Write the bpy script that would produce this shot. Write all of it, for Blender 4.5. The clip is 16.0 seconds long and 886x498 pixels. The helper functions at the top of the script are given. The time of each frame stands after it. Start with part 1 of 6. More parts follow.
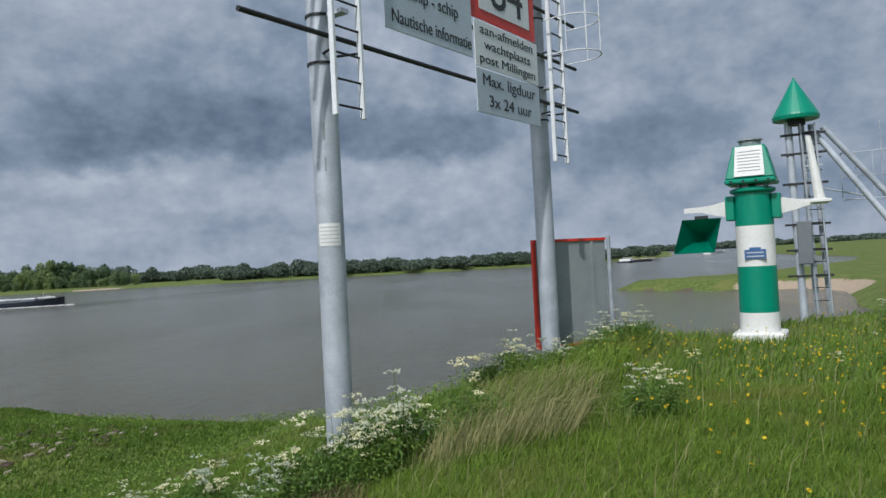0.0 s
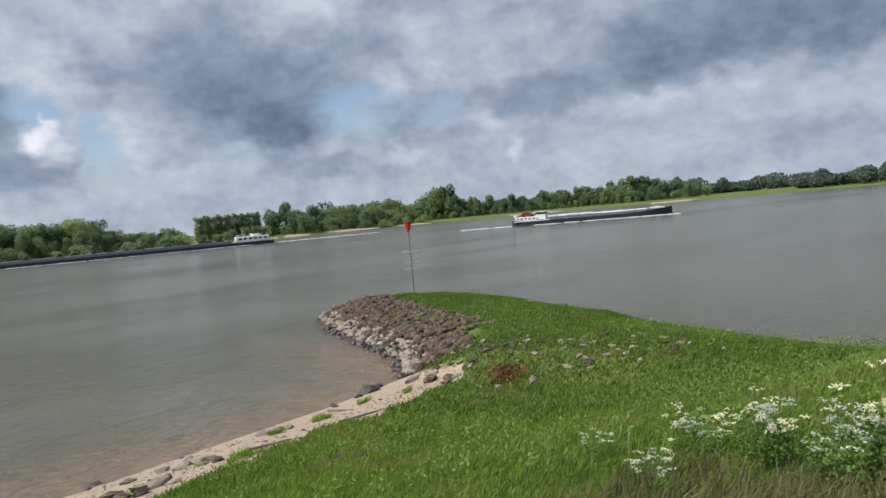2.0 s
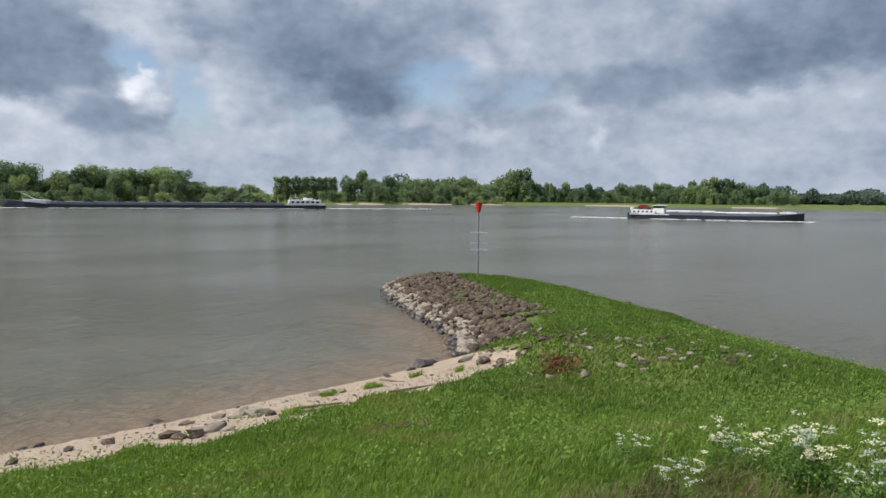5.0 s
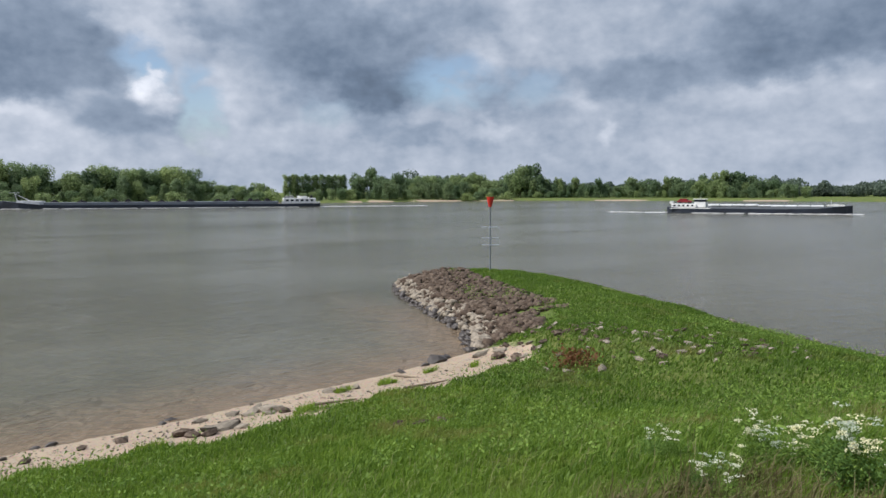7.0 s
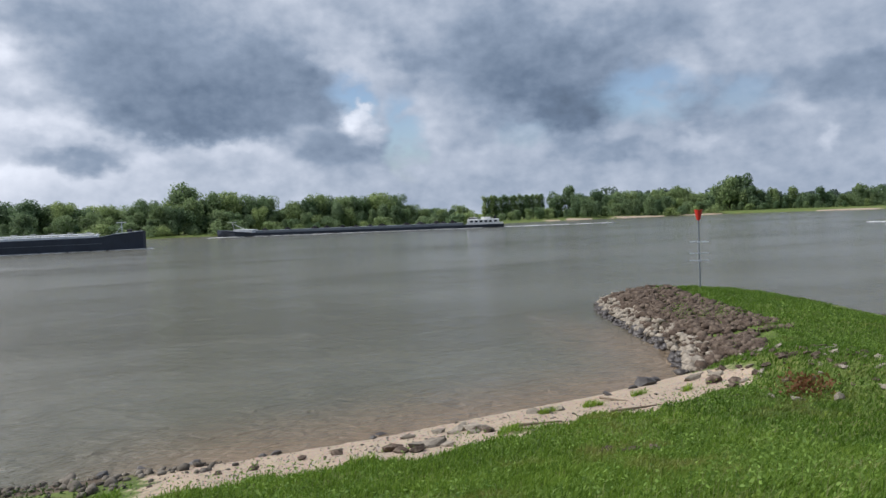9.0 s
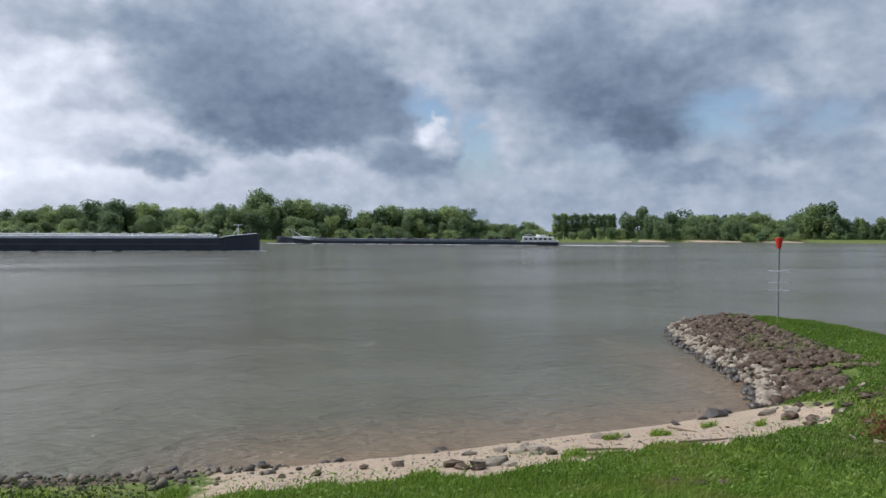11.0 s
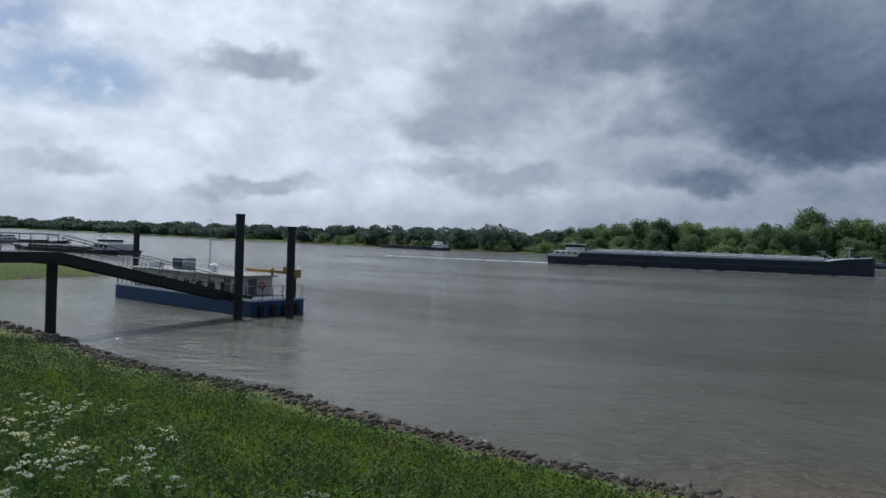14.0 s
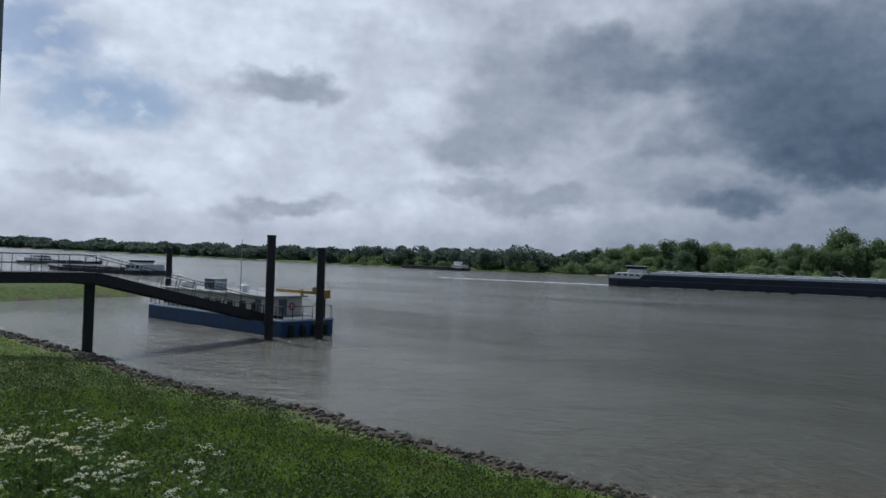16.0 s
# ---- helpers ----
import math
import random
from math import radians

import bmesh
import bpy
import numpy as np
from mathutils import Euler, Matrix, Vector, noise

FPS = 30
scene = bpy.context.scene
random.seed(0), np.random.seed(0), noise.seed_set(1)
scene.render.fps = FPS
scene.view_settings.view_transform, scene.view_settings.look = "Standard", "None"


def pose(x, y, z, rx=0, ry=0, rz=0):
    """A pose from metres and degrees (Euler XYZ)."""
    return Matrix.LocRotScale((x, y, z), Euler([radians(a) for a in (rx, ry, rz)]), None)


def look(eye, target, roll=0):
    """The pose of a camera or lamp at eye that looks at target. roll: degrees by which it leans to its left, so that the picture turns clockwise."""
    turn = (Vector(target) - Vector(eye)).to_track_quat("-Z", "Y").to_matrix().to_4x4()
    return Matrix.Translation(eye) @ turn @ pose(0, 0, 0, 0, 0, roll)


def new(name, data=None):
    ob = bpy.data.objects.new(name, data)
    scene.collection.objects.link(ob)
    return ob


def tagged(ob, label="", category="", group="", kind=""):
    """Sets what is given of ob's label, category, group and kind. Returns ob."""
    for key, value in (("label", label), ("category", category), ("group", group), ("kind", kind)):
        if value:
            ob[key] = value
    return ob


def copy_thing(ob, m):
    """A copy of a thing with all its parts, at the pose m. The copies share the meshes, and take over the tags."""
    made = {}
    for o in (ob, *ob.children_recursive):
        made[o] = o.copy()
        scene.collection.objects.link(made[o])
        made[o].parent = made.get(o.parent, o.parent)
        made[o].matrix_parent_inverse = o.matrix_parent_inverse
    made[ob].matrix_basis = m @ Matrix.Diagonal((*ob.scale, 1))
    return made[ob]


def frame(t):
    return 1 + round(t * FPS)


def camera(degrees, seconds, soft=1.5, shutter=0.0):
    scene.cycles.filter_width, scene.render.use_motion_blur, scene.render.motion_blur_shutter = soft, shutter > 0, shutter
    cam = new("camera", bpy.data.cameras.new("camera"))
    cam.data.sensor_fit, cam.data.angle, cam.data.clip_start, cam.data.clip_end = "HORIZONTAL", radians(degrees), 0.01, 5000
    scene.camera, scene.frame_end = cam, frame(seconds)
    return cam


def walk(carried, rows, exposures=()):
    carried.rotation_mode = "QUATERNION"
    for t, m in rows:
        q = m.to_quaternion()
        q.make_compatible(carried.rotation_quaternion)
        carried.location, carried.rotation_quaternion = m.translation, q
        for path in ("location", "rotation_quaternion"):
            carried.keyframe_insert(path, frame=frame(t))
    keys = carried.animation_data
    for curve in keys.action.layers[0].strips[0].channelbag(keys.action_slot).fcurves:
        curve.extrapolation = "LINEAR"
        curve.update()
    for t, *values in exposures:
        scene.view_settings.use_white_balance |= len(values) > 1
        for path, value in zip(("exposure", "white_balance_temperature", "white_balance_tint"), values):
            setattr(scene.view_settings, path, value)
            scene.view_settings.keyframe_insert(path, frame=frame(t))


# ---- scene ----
cam = camera(61.4, 16.0, soft=1.5)
PATH = [
    (0, (1.517, -0.785, 6.255), (1.326, 1.206, 6.288), -3.0),
    (0.5, (1.433, -0.451, 6.265), (0.949, 1.49, 6.274), -4.2),
    (1, (1.359, -0.151, 6.202), (0.708, 1.738, 6.104), -3.8),
    (1.5, (1.241, 0.201, 6.218), (0.249, 1.934, 6.106), -4.5),
    (2, (1.151, 0.403, 6.18), (-0.327, 1.747, 6.083), -5.2),
    (2.5, (1.178, 0.54, 6.21), (-0.292, 1.893, 6.102), -5.1),
    (3, (1.196, 0.418, 6.199), (-0.338, 1.699, 6.12), -1.9),
    (3.5, (1.133, 0.275, 6.086), (-0.61, 1.249, 5.977), -0.7),
    (4, (1.211, 0.362, 6.151), (-0.615, 1.165, 6.003), -2.2),
    (4.5, (1.412, 0.445, 6.182), (-0.329, 1.416, 6.022), -2.4),
    (5, (1.397, 0.383, 6.265), (-0.199, 1.58, 6.121), 0.5),
    (7.5, (0.951, 0.482, 6.144), (-0.676, 1.636, 5.986), -0.8),
    (8, (0.796, 0.469, 6.161), (-1.002, 1.334, 6.026), -1.8),
    (8.5, (0.692, 0.561, 6.112), (-1.159, 1.312, 6.01), -2.4),
    (9, (0.703, 0.594, 6.087), (-1.163, 1.309, 5.996), -2.2),
    (9.5, (0.655, 0.522, 6.116), (-1.254, 1.117, 6.077), -0.6),
    (12, (0.697, 0.53, 6.149), (-1.236, 1.042, 6.1), 0.2),
    (12.5, (0.67, 0.274, 6.24), (-1.314, 0.528, 6.249), -2.1),
    (13, (0.758, 0.167, 6.173), (-1.222, -0.114, 6.172), -0.9),
    (13.5, (0.797, 0.159, 6.189), (-1.097, -0.483, 6.192), 0.2),
    (14, (0.764, 0.248, 6.17), (-1.061, -0.569, 6.144), 1.9),
    (14.5, (0.673, 0.211, 6.163), (-1.209, -0.466, 6.15), 0.9),
    (15, (0.858, 0.071, 6.149), (-0.962, -0.758, 6.132), 2.0),
    (15.5, (0.969, 0.121, 6.205), (-0.756, -0.891, 6.175), 1.6),
    (16, (1.115, 0.232, 6.18), (-0.68, -0.65, 6.207), 1.9),
]
EXPOSURES = [(0.0, -0.17, 6050, 9), (1.0, 0.06, 6300, 11), (2.0, 0.16, 6300, 11), (7.5, 0.19, 6200, 11), (9.5, 0.08, 6050, 11), (12.4, -0.05, 5950, 10), (13.6, -0.66, 5650, 9), (16.0, -0.94, 5600, 9)]
walk(cam, [(t, look(eye, target, roll)) for t, eye, target, roll in PATH], EXPOSURES)

# ---- sky, clouds and sun ----
SUN_AZ, SUN_EL = 160.0, 50.0          # degrees, anticlockwise from +y


class Nodes:
    """Short way to write node trees."""

    def __init__(self, tree):
        self.tree = tree
        tree.nodes.clear()

    def add(self, kind, *ins, out=0, **props):
        n = self.tree.nodes.new(kind)
        for k, v in props.items():
            setattr(n, k, v)
        for i, v in enumerate(ins):
            if v is None:
                continue
            if isinstance(v, bpy.types.NodeSocket):
                self.tree.links.new(v, n.inputs[i])
            else:
                n.inputs[i].default_value = v
        return n.outputs[out] if len(n.outputs) else None

    def math(self, op, *ins, clamp=False):
        return self.add("ShaderNodeMath", *ins, operation=op, use_clamp=clamp)

    def vec(self, op, *ins):
        return self.add("ShaderNodeVectorMath", *ins, operation=op, out=1 if op in ("LENGTH", "DISTANCE", "DOT_PRODUCT") else 0)

    def noise(self, vector, scale, detail=4.0, rough=0.55, out=0, dist=0.0):
        n = self.tree.nodes.new("ShaderNodeTexNoise")
        if vector is not None:
            self.tree.links.new(vector, n.inputs["Vector"])
        n.inputs["Scale"].default_value = scale
        n.inputs["Detail"].default_value = detail
        n.inputs["Roughness"].default_value = rough
        n.inputs["Distortion"].default_value = dist
        return n.outputs[out]

    def remap(self, value, a, b, c=0.0, d=1.0, smooth=False):
        n = self.tree.nodes.new("ShaderNodeMapRange")
        n.interpolation_type = "SMOOTHSTEP" if smooth else "LINEAR"
        self.tree.links.new(value, n.inputs[0])
        for i, v in enumerate((a, b, c, d)):
            n.inputs[i + 1].default_value = v
        return n.outputs[0]

    def ramp(self, value, *stops):
        n = self.tree.nodes.new("ShaderNodeValToRGB")
        el = n.color_ramp.elements
        while len(el) < len(stops):
            el.new(0.5)
        for e, (p, c) in zip(el, stops):
            e.position, e.color = p, (*c, 1)
        self.tree.links.new(value, n.inputs[0])
        return n.outputs[0]

    def mix(self, fac, a, b, blend="MIX"):
        n = self.tree.nodes.new("ShaderNodeMix")
        n.data_type, n.blend_type = "RGBA", blend
        for sock, v in ((n.inputs[0], fac), (n.inputs[6], a), (n.inputs[7], b)):
            if isinstance(v, bpy.types.NodeSocket):
                self.tree.links.new(v, sock)
            elif isinstance(v, (int, float)):
                sock.default_value = v
            else:
                sock.default_value = (*v, 1)
        return n.outputs[2]


# cloud masses: azimuth, elevation, half width, half height (degrees), tone from 0 dark to 1 glaring
CLOUDS_NORTH = (
    (28.7, 16.8, 11.3, 3.9, 0.53), (23.1, 13.6, 17.4, 4.8, 0.45), (31.8, 9.9, 13.0, 2.0, 0.37), (18.0, 10.6, 10.9, 2.6, 0.36), (6.5, 9.7, 8.7, 2.6, 0.38), (10.6, 5.6, 11.3, 3.0, 0.53),
    (27.3, 5.7, 10.9, 2.2, 0.52), (29.9, 6.5, 5.2, 1.3, 0.57), (4.5, 5.7, 6.1, 3.0, 0.53), (-7.5, 7.5, 7.0, 2.2, 0.42), (-11.7, 8.7, 6.5, 2.6, 0.40), (-10.9, 15.6, 10.9, 4.3, 0.48),
    (-10.2, 3.1, 8.7, 2.6, 0.48), (-22.5, 3.7, 6.5, 2.6, 0.42), (-21.9, 11.7, 7.0, 5.2, 0.47), (20.4, 3.0, 21.7, 1.4, 0.47),
)
CLOUDS_NORTH_WEST = (
    (40.0, 11.7, 8.7, 3.2, 0.50), (27.6, 11.0, 8.3, 3.2, 0.38), (38.7, 8.2, 6.1, 2.0, 0.42), (28.4, 5.5, 7.8, 1.7, 0.53), (33.9, 3.4, 9.6, 2.0, 0.52), (43.1, 4.6, 6.0, 2.0, 0.49),
    (73.6, 11.4, 2.0, 2.6, 0.56), (61.1, 9.8, 9.1, 4.8, 0.38), (59.4, 7.8, 5.2, 2.2, 0.33), (50.4, 10.2, 2.0, 1.7, 0.56), (65.2, 3.9, 7.0, 1.7, 0.54), (57.2, 4.5, 4.3, 1.1, 0.44),
    (49.9, 4.8, 2.4, 1.1, 0.59), (41.5, 4.5, 1.0, 0.8, 0.60), (43.6, 6.9, 2.0, 1.1, 0.56),
)
CLOUDS_WEST = (
    (96.9, 14.0, 7.0, 2.0, 0.50), (88.0, 10.4, 13.0, 4.6, 0.40), (80.2, 9.7, 6.0, 3.9, 0.40), (87.6, 7.4, 7.4, 1.9, 0.35), (96.0, 5.4, 6.5, 1.5, 0.56), (94.6, 4.8, 4.0, 1.2, 0.44),
    (85.0, 4.0, 6.5, 1.3, 0.54), (75.5, 12.4, 3.0, 2.6, 0.56), (77.9, 15.2, 2.2, 1.3, 0.55), (75.6, 5.2, 4.6, 1.9, 0.42), (75.4, 7.7, 1.5, 1.4, 0.74), (74.6, 6.2, 1.4, 1.0, 0.58),
    (110.4, 12.2, 6.5, 6.5, 0.62), (104.3, 14.9, 4.8, 3.0, 0.53), (99.4, 16.3, 1.6, 1.4, 0.68), (101.1, 6.7, 5.7, 1.3, 0.66), (108.2, 4.7, 6.5, 1.5, 0.62),
)
CLOUDS_SOUTH_WEST = (
    (130.8, 15.0, 9.1, 2.6, 0.88), (140.1, 12.9, 2.4, 1.2, 0.90), (143.1, 8.3, 4.1, 2.2, 0.86), (138.2, 7.3, 5.7, 1.7, 0.84), (128.3, 12.4, 5.0, 1.6, 0.60), (128.6, 9.7, 7.8, 1.7, 0.81),
    (141.6, 4.3, 4.3, 1.2, 0.70), (128.4, 3.5, 5.7, 0.9, 0.64), (118.3, 15.2, 10.0, 2.6, 0.78), (124.0, 7.1, 6.5, 1.7, 0.80), (114.6, 8.7, 5.2, 2.2, 0.60), (113.6, 5.4, 4.3, 1.0, 0.65),
    (108.1, 6.8, 2.6, 1.2, 0.76), (104.9, 13.9, 5.0, 4.0, 0.60), (98.9, 8.1, 3.9, 1.7, 0.58),
)
# gaps of blue sky: azimuth, elevation, half width, half height, depth
GAPS = (
    (75.3, 9.2, 2.2, 1.9, 1.0), (71.8, 6.3, 1.9, 3.2, 0.9), (53.4, 8.3, 3.8, 2.3, 1.0), (47.0, 7.7, 2.6, 1.5, 0.5), (62.7, 5.8, 2.6, 1.1, 0.3), (140.5, 10.4, 6.2, 2.6, 0.85), (145.5, 14.0, 4.5, 3.5, 0.8),
    (122, 4.6, 5, 0.9, 0.25), (62, 60, 50, 25, 0.6), (-60, 50, 60, 25, 0.5), (200, 45, 60, 25, 0.5),
)


def make_sky():
    world = bpy.data.worlds.new("sky")
    scene.world = world
    world.use_nodes = True
    n = Nodes(world.node_tree)
    way = n.add("ShaderNodeTexCoord")
    sep = n.tree.nodes.new("ShaderNodeSeparateXYZ")
    n.tree.links.new(way, sep.inputs[0])
    x, y, z = sep.outputs
    az = n.math("MULTIPLY", n.math("ARCTAN2", n.math("MULTIPLY", x, -1.0), y), 57.2958)
    el = n.math("MULTIPLY", n.math("ARCSINE", z), 57.2958)
    flat = n.add("ShaderNodeCombineXYZ", n.math("MULTIPLY", az, 0.75), el, 0.0)      # clouds lie flat: wider than high
    place = n.add("ShaderNodeCombineXYZ", az, el, 0.0)
    billow = n.vec("MULTIPLY", n.vec("SUBTRACT", n.noise(flat, 0.55, 4.0, 0.52, out=1), (0.5, 0.5, 0.5)), (4.0, 3.0, 0.0))
    drift = n.vec("MULTIPLY", n.vec("SUBTRACT", n.noise(flat, 0.20, 2.0, 0.5, out=1), (0.5, 0.5, 0.5)), (6.0, 3.0, 0.0))
    near_bent = n.vec("ADD", place, billow)
    wide_bent = n.vec("ADD", near_bent, drift)

    def blob(a, e, w, h, inner=0.30, outer=1.22):
        bent = wide_bent if w > 4.5 else near_bent
        return n.remap(n.vec("LENGTH", n.vec("MULTIPLY", n.vec("SUBTRACT", bent, (a, e, 0)), (1 / w, 1 / h, 0))), inner, outer, 1.0, 0.0, True)

    tone = n.math("ADD", n.math("MULTIPLY", n.noise(flat, 0.20, 3.0, 0.5), 0.30), 0.345)
    tone = n.math("ADD", tone, n.remap(az, 66.0, 128.0, 0.0, 0.34, True))
    for a, e, w, h, light in CLOUDS_NORTH + CLOUDS_NORTH_WEST + CLOUDS_SOUTH_WEST + CLOUDS_WEST:
        small = w < 2.5
        k = n.math("MULTIPLY", blob(a, e, w, h, 0.10 if small else 0.36, 1.25 if small else 1.18), 0.72 if small else 0.88)
        tone = n.math("MULTIPLY_ADD", k, n.math("SUBTRACT", light, tone), tone)
    # the dark mass that hangs over the far wood
    for a, e, w, h, light in ((91.5, 14.5, 9.5, 4.6, 0.42), (87.7, 9.2, 8.0, 2.2, 0.37)):
        k = n.math("MULTIPLY", blob(a, e, w, h), 0.7)
        tone = n.math("MULTIPLY_ADD", k, n.math("SUBTRACT", light, tone), tone)
    tone = n.math("MULTIPLY_ADD", n.remap(el, 0.8, 4.2, 0.65, 0.0, True), n.math("SUBTRACT", n.remap(az, 92.0, 136.0, 0.52, 0.68, True), tone), tone)       # haze low down
    # heaped and torn detail
    tone = n.math("MULTIPLY_ADD", n.math("SUBTRACT", n.noise(flat, 0.45, 4.0, 0.48), 0.5), 0.15, tone)
    tone = n.math("MULTIPLY_ADD", n.math("SUBTRACT", n.noise(flat, 1.4, 3.0, 0.5), 0.5), 0.075, tone)
    cloud = n.ramp(tone, (0.0, (0.02, 0.025, 0.03)), (0.25, (0.066, 0.088, 0.120)), (0.36, (0.152, 0.198, 0.268)), (0.45, (0.268, 0.322, 0.402)), (0.54, (0.440, 0.482, 0.550)),
                   (0.65, (0.695, 0.715, 0.765)), (0.80, (1.110, 1.115, 1.145)), (1.0, (1.80, 1.80, 1.80)))
    gap = None
    for a, e, w, h, depth in GAPS:
        g = n.math("MULTIPLY", blob(a, e, w, h), depth)
        g = n.math("MULTIPLY", g, n.remap(tone, 0.86 if a > 100 else 0.54, 0.98 if a > 100 else 0.64, 1.0, 0.15, True))      # heaps stand before the blue
        gap = g if gap is None else n.math("MAXIMUM", gap, g)
    clear = n.math("MULTIPLY", gap, n.remap(n.noise(flat, 0.55, 4.0, 0.5), 0.30, 0.50, 0.45, 1.0, True), clamp=True)
    air = n.tree.nodes.new("ShaderNodeTexSky")
    air.sky_type, air.sun_disc = "NISHITA", False
    air.sun_elevation, air.sun_rotation = radians(SUN_EL), radians(-SUN_AZ)
    blue = n.vec("MULTIPLY", air.outputs[0], (0.105, 0.105, 0.108))
    back = n.tree.nodes.new("ShaderNodeBackground")
    n.tree.links.new(n.mix(clear, cloud, blue), back.inputs[0])
    n.add("ShaderNodeOutputWorld", back.outputs[0])


make_sky()
sun = new("sun", bpy.data.lights.new("sun", "SUN"))
sun.data.energy, sun.data.angle, sun.data.color = 3.5, radians(1.0), (1.0, 0.95, 0.88)
a, e = radians(SUN_AZ), radians(SUN_EL)
sun.matrix_world = look((-math.sin(a) * math.cos(e) * 100, math.cos(a) * math.cos(e) * 100, math.sin(e) * 100), (0, 0, 0))

# ---- materials ----
def material(name, tone, rough=0.6, metal=0.0, spread=0.25, scale=6.0, fine=60.0, bump=0.15, depth=0.01, second=None, patch=(0.45, 0.62), per="object"):
    """A painted, stony or leafy surface: two scales of tone, relief, and a difference from piece to piece."""
    m = bpy.data.materials.new(name)
    m.use_nodes = True
    n = Nodes(m.node_tree)
    where = n.add("ShaderNodeTexCoord", out=3)
    coarse = n.noise(where, scale, 5.0, 0.6)
    grain = n.noise(where, fine, 4.0, 0.65)
    dark = tuple(c * (1 - spread) for c in tone)
    light = tuple(min(1, c * (1 + spread)) for c in tone)
    col = n.ramp(coarse, (0.3, dark), (0.7, light))
    if second:
        col = n.mix(n.remap(n.noise(where, scale * 0.6, 6.0, 0.65), *patch, smooth=True), col, second)
    col = n.mix(n.remap(grain, 0.3, 0.7, 0.0, 0.35), col, tuple(c * 0.6 for c in tone))
    if per == "object":
        dice = n.add("ShaderNodeObjectInfo", out=5)
    else:
        dice = n.add("ShaderNodeNewGeometry", out=8)
    col = n.mix(1.0, col, n.ramp(dice, (0.0, (1 - spread,) * 3), (1.0, (1 + spread * 0.6,) * 3)), "MULTIPLY")
    bs = n.tree.nodes.new("ShaderNodeBsdfPrincipled")
    n.tree.links.new(col, bs.inputs["Base Color"])
    n.tree.links.new(n.remap(grain, 0.2, 0.8, rough - 0.1, min(1.0, rough + 0.1)), bs.inputs["Roughness"])
    bs.inputs["Metallic"].default_value = metal
    if rough > 0.8:
        bs.inputs["Specular IOR Level"].default_value = 0.15
    b = n.tree.nodes.new("ShaderNodeBump")
    b.inputs["Strength"].default_value, b.inputs["Distance"].default_value = bump, depth
    n.tree.links.new(n.math("ADD", coarse, n.math("MULTIPLY", grain, 0.5)), b.inputs["Height"])
    n.tree.links.new(b.outputs[0], bs.inputs["Normal"])
    n.add("ShaderNodeOutputMaterial", bs.outputs[0])
    return m


def leafy(name, tone, tip, through_light=0.35, rough=0.6, dry=None):
    """Leaves and blades: a tone for each, light passing through."""
    m = bpy.data.materials.new(name)
    m.use_nodes = True
    n = Nodes(m.node_tree)
    dice = n.add("ShaderNodeNewGeometry", out=8)
    tree_dice = n.add("ShaderNodeObjectInfo", out=5)
    where = n.add("ShaderNodeTexCoord", out=3)
    mid = tuple((a + b) / 2 for a, b in zip(tone, tip))
    col = n.ramp(n.math("ADD", n.math("MULTIPLY", dice, 0.6), n.math("MULTIPLY", n.noise(where, 0.5, 3.0), 0.45)), (0.1, tone), (0.5, mid), (0.9, tip))
    if dry:
        col = n.mix(n.remap(n.noise(where, 0.42, 5.0, 0.65), 0.52, 0.70, 0.0, 0.75, True), col, dry)
    col = n.mix(1.0, col, n.ramp(tree_dice, (0.0, (0.60, 0.70, 0.68)), (0.5, (0.98, 1.0, 0.98)), (1.0, (1.28, 1.22, 0.98))), "MULTIPLY")
    bs = n.tree.nodes.new("ShaderNodeBsdfPrincipled")
    n.tree.links.new(col, bs.inputs["Base Color"])
    bs.inputs["Roughness"].default_value = rough
    bs.inputs["Specular IOR Level"].default_value = 0.25
    tr = n.tree.nodes.new("ShaderNodeBsdfTranslucent")
    n.tree.links.new(col, tr.inputs[0])
    mx = n.tree.nodes.new("ShaderNodeMixShader")
    mx.inputs[0].default_value = through_light
    n.tree.links.new(bs.outputs[0], mx.inputs[1])
    n.tree.links.new(tr.outputs[0], mx.inputs[2])
    n.add("ShaderNodeOutputMaterial", mx.outputs[0])
    return m


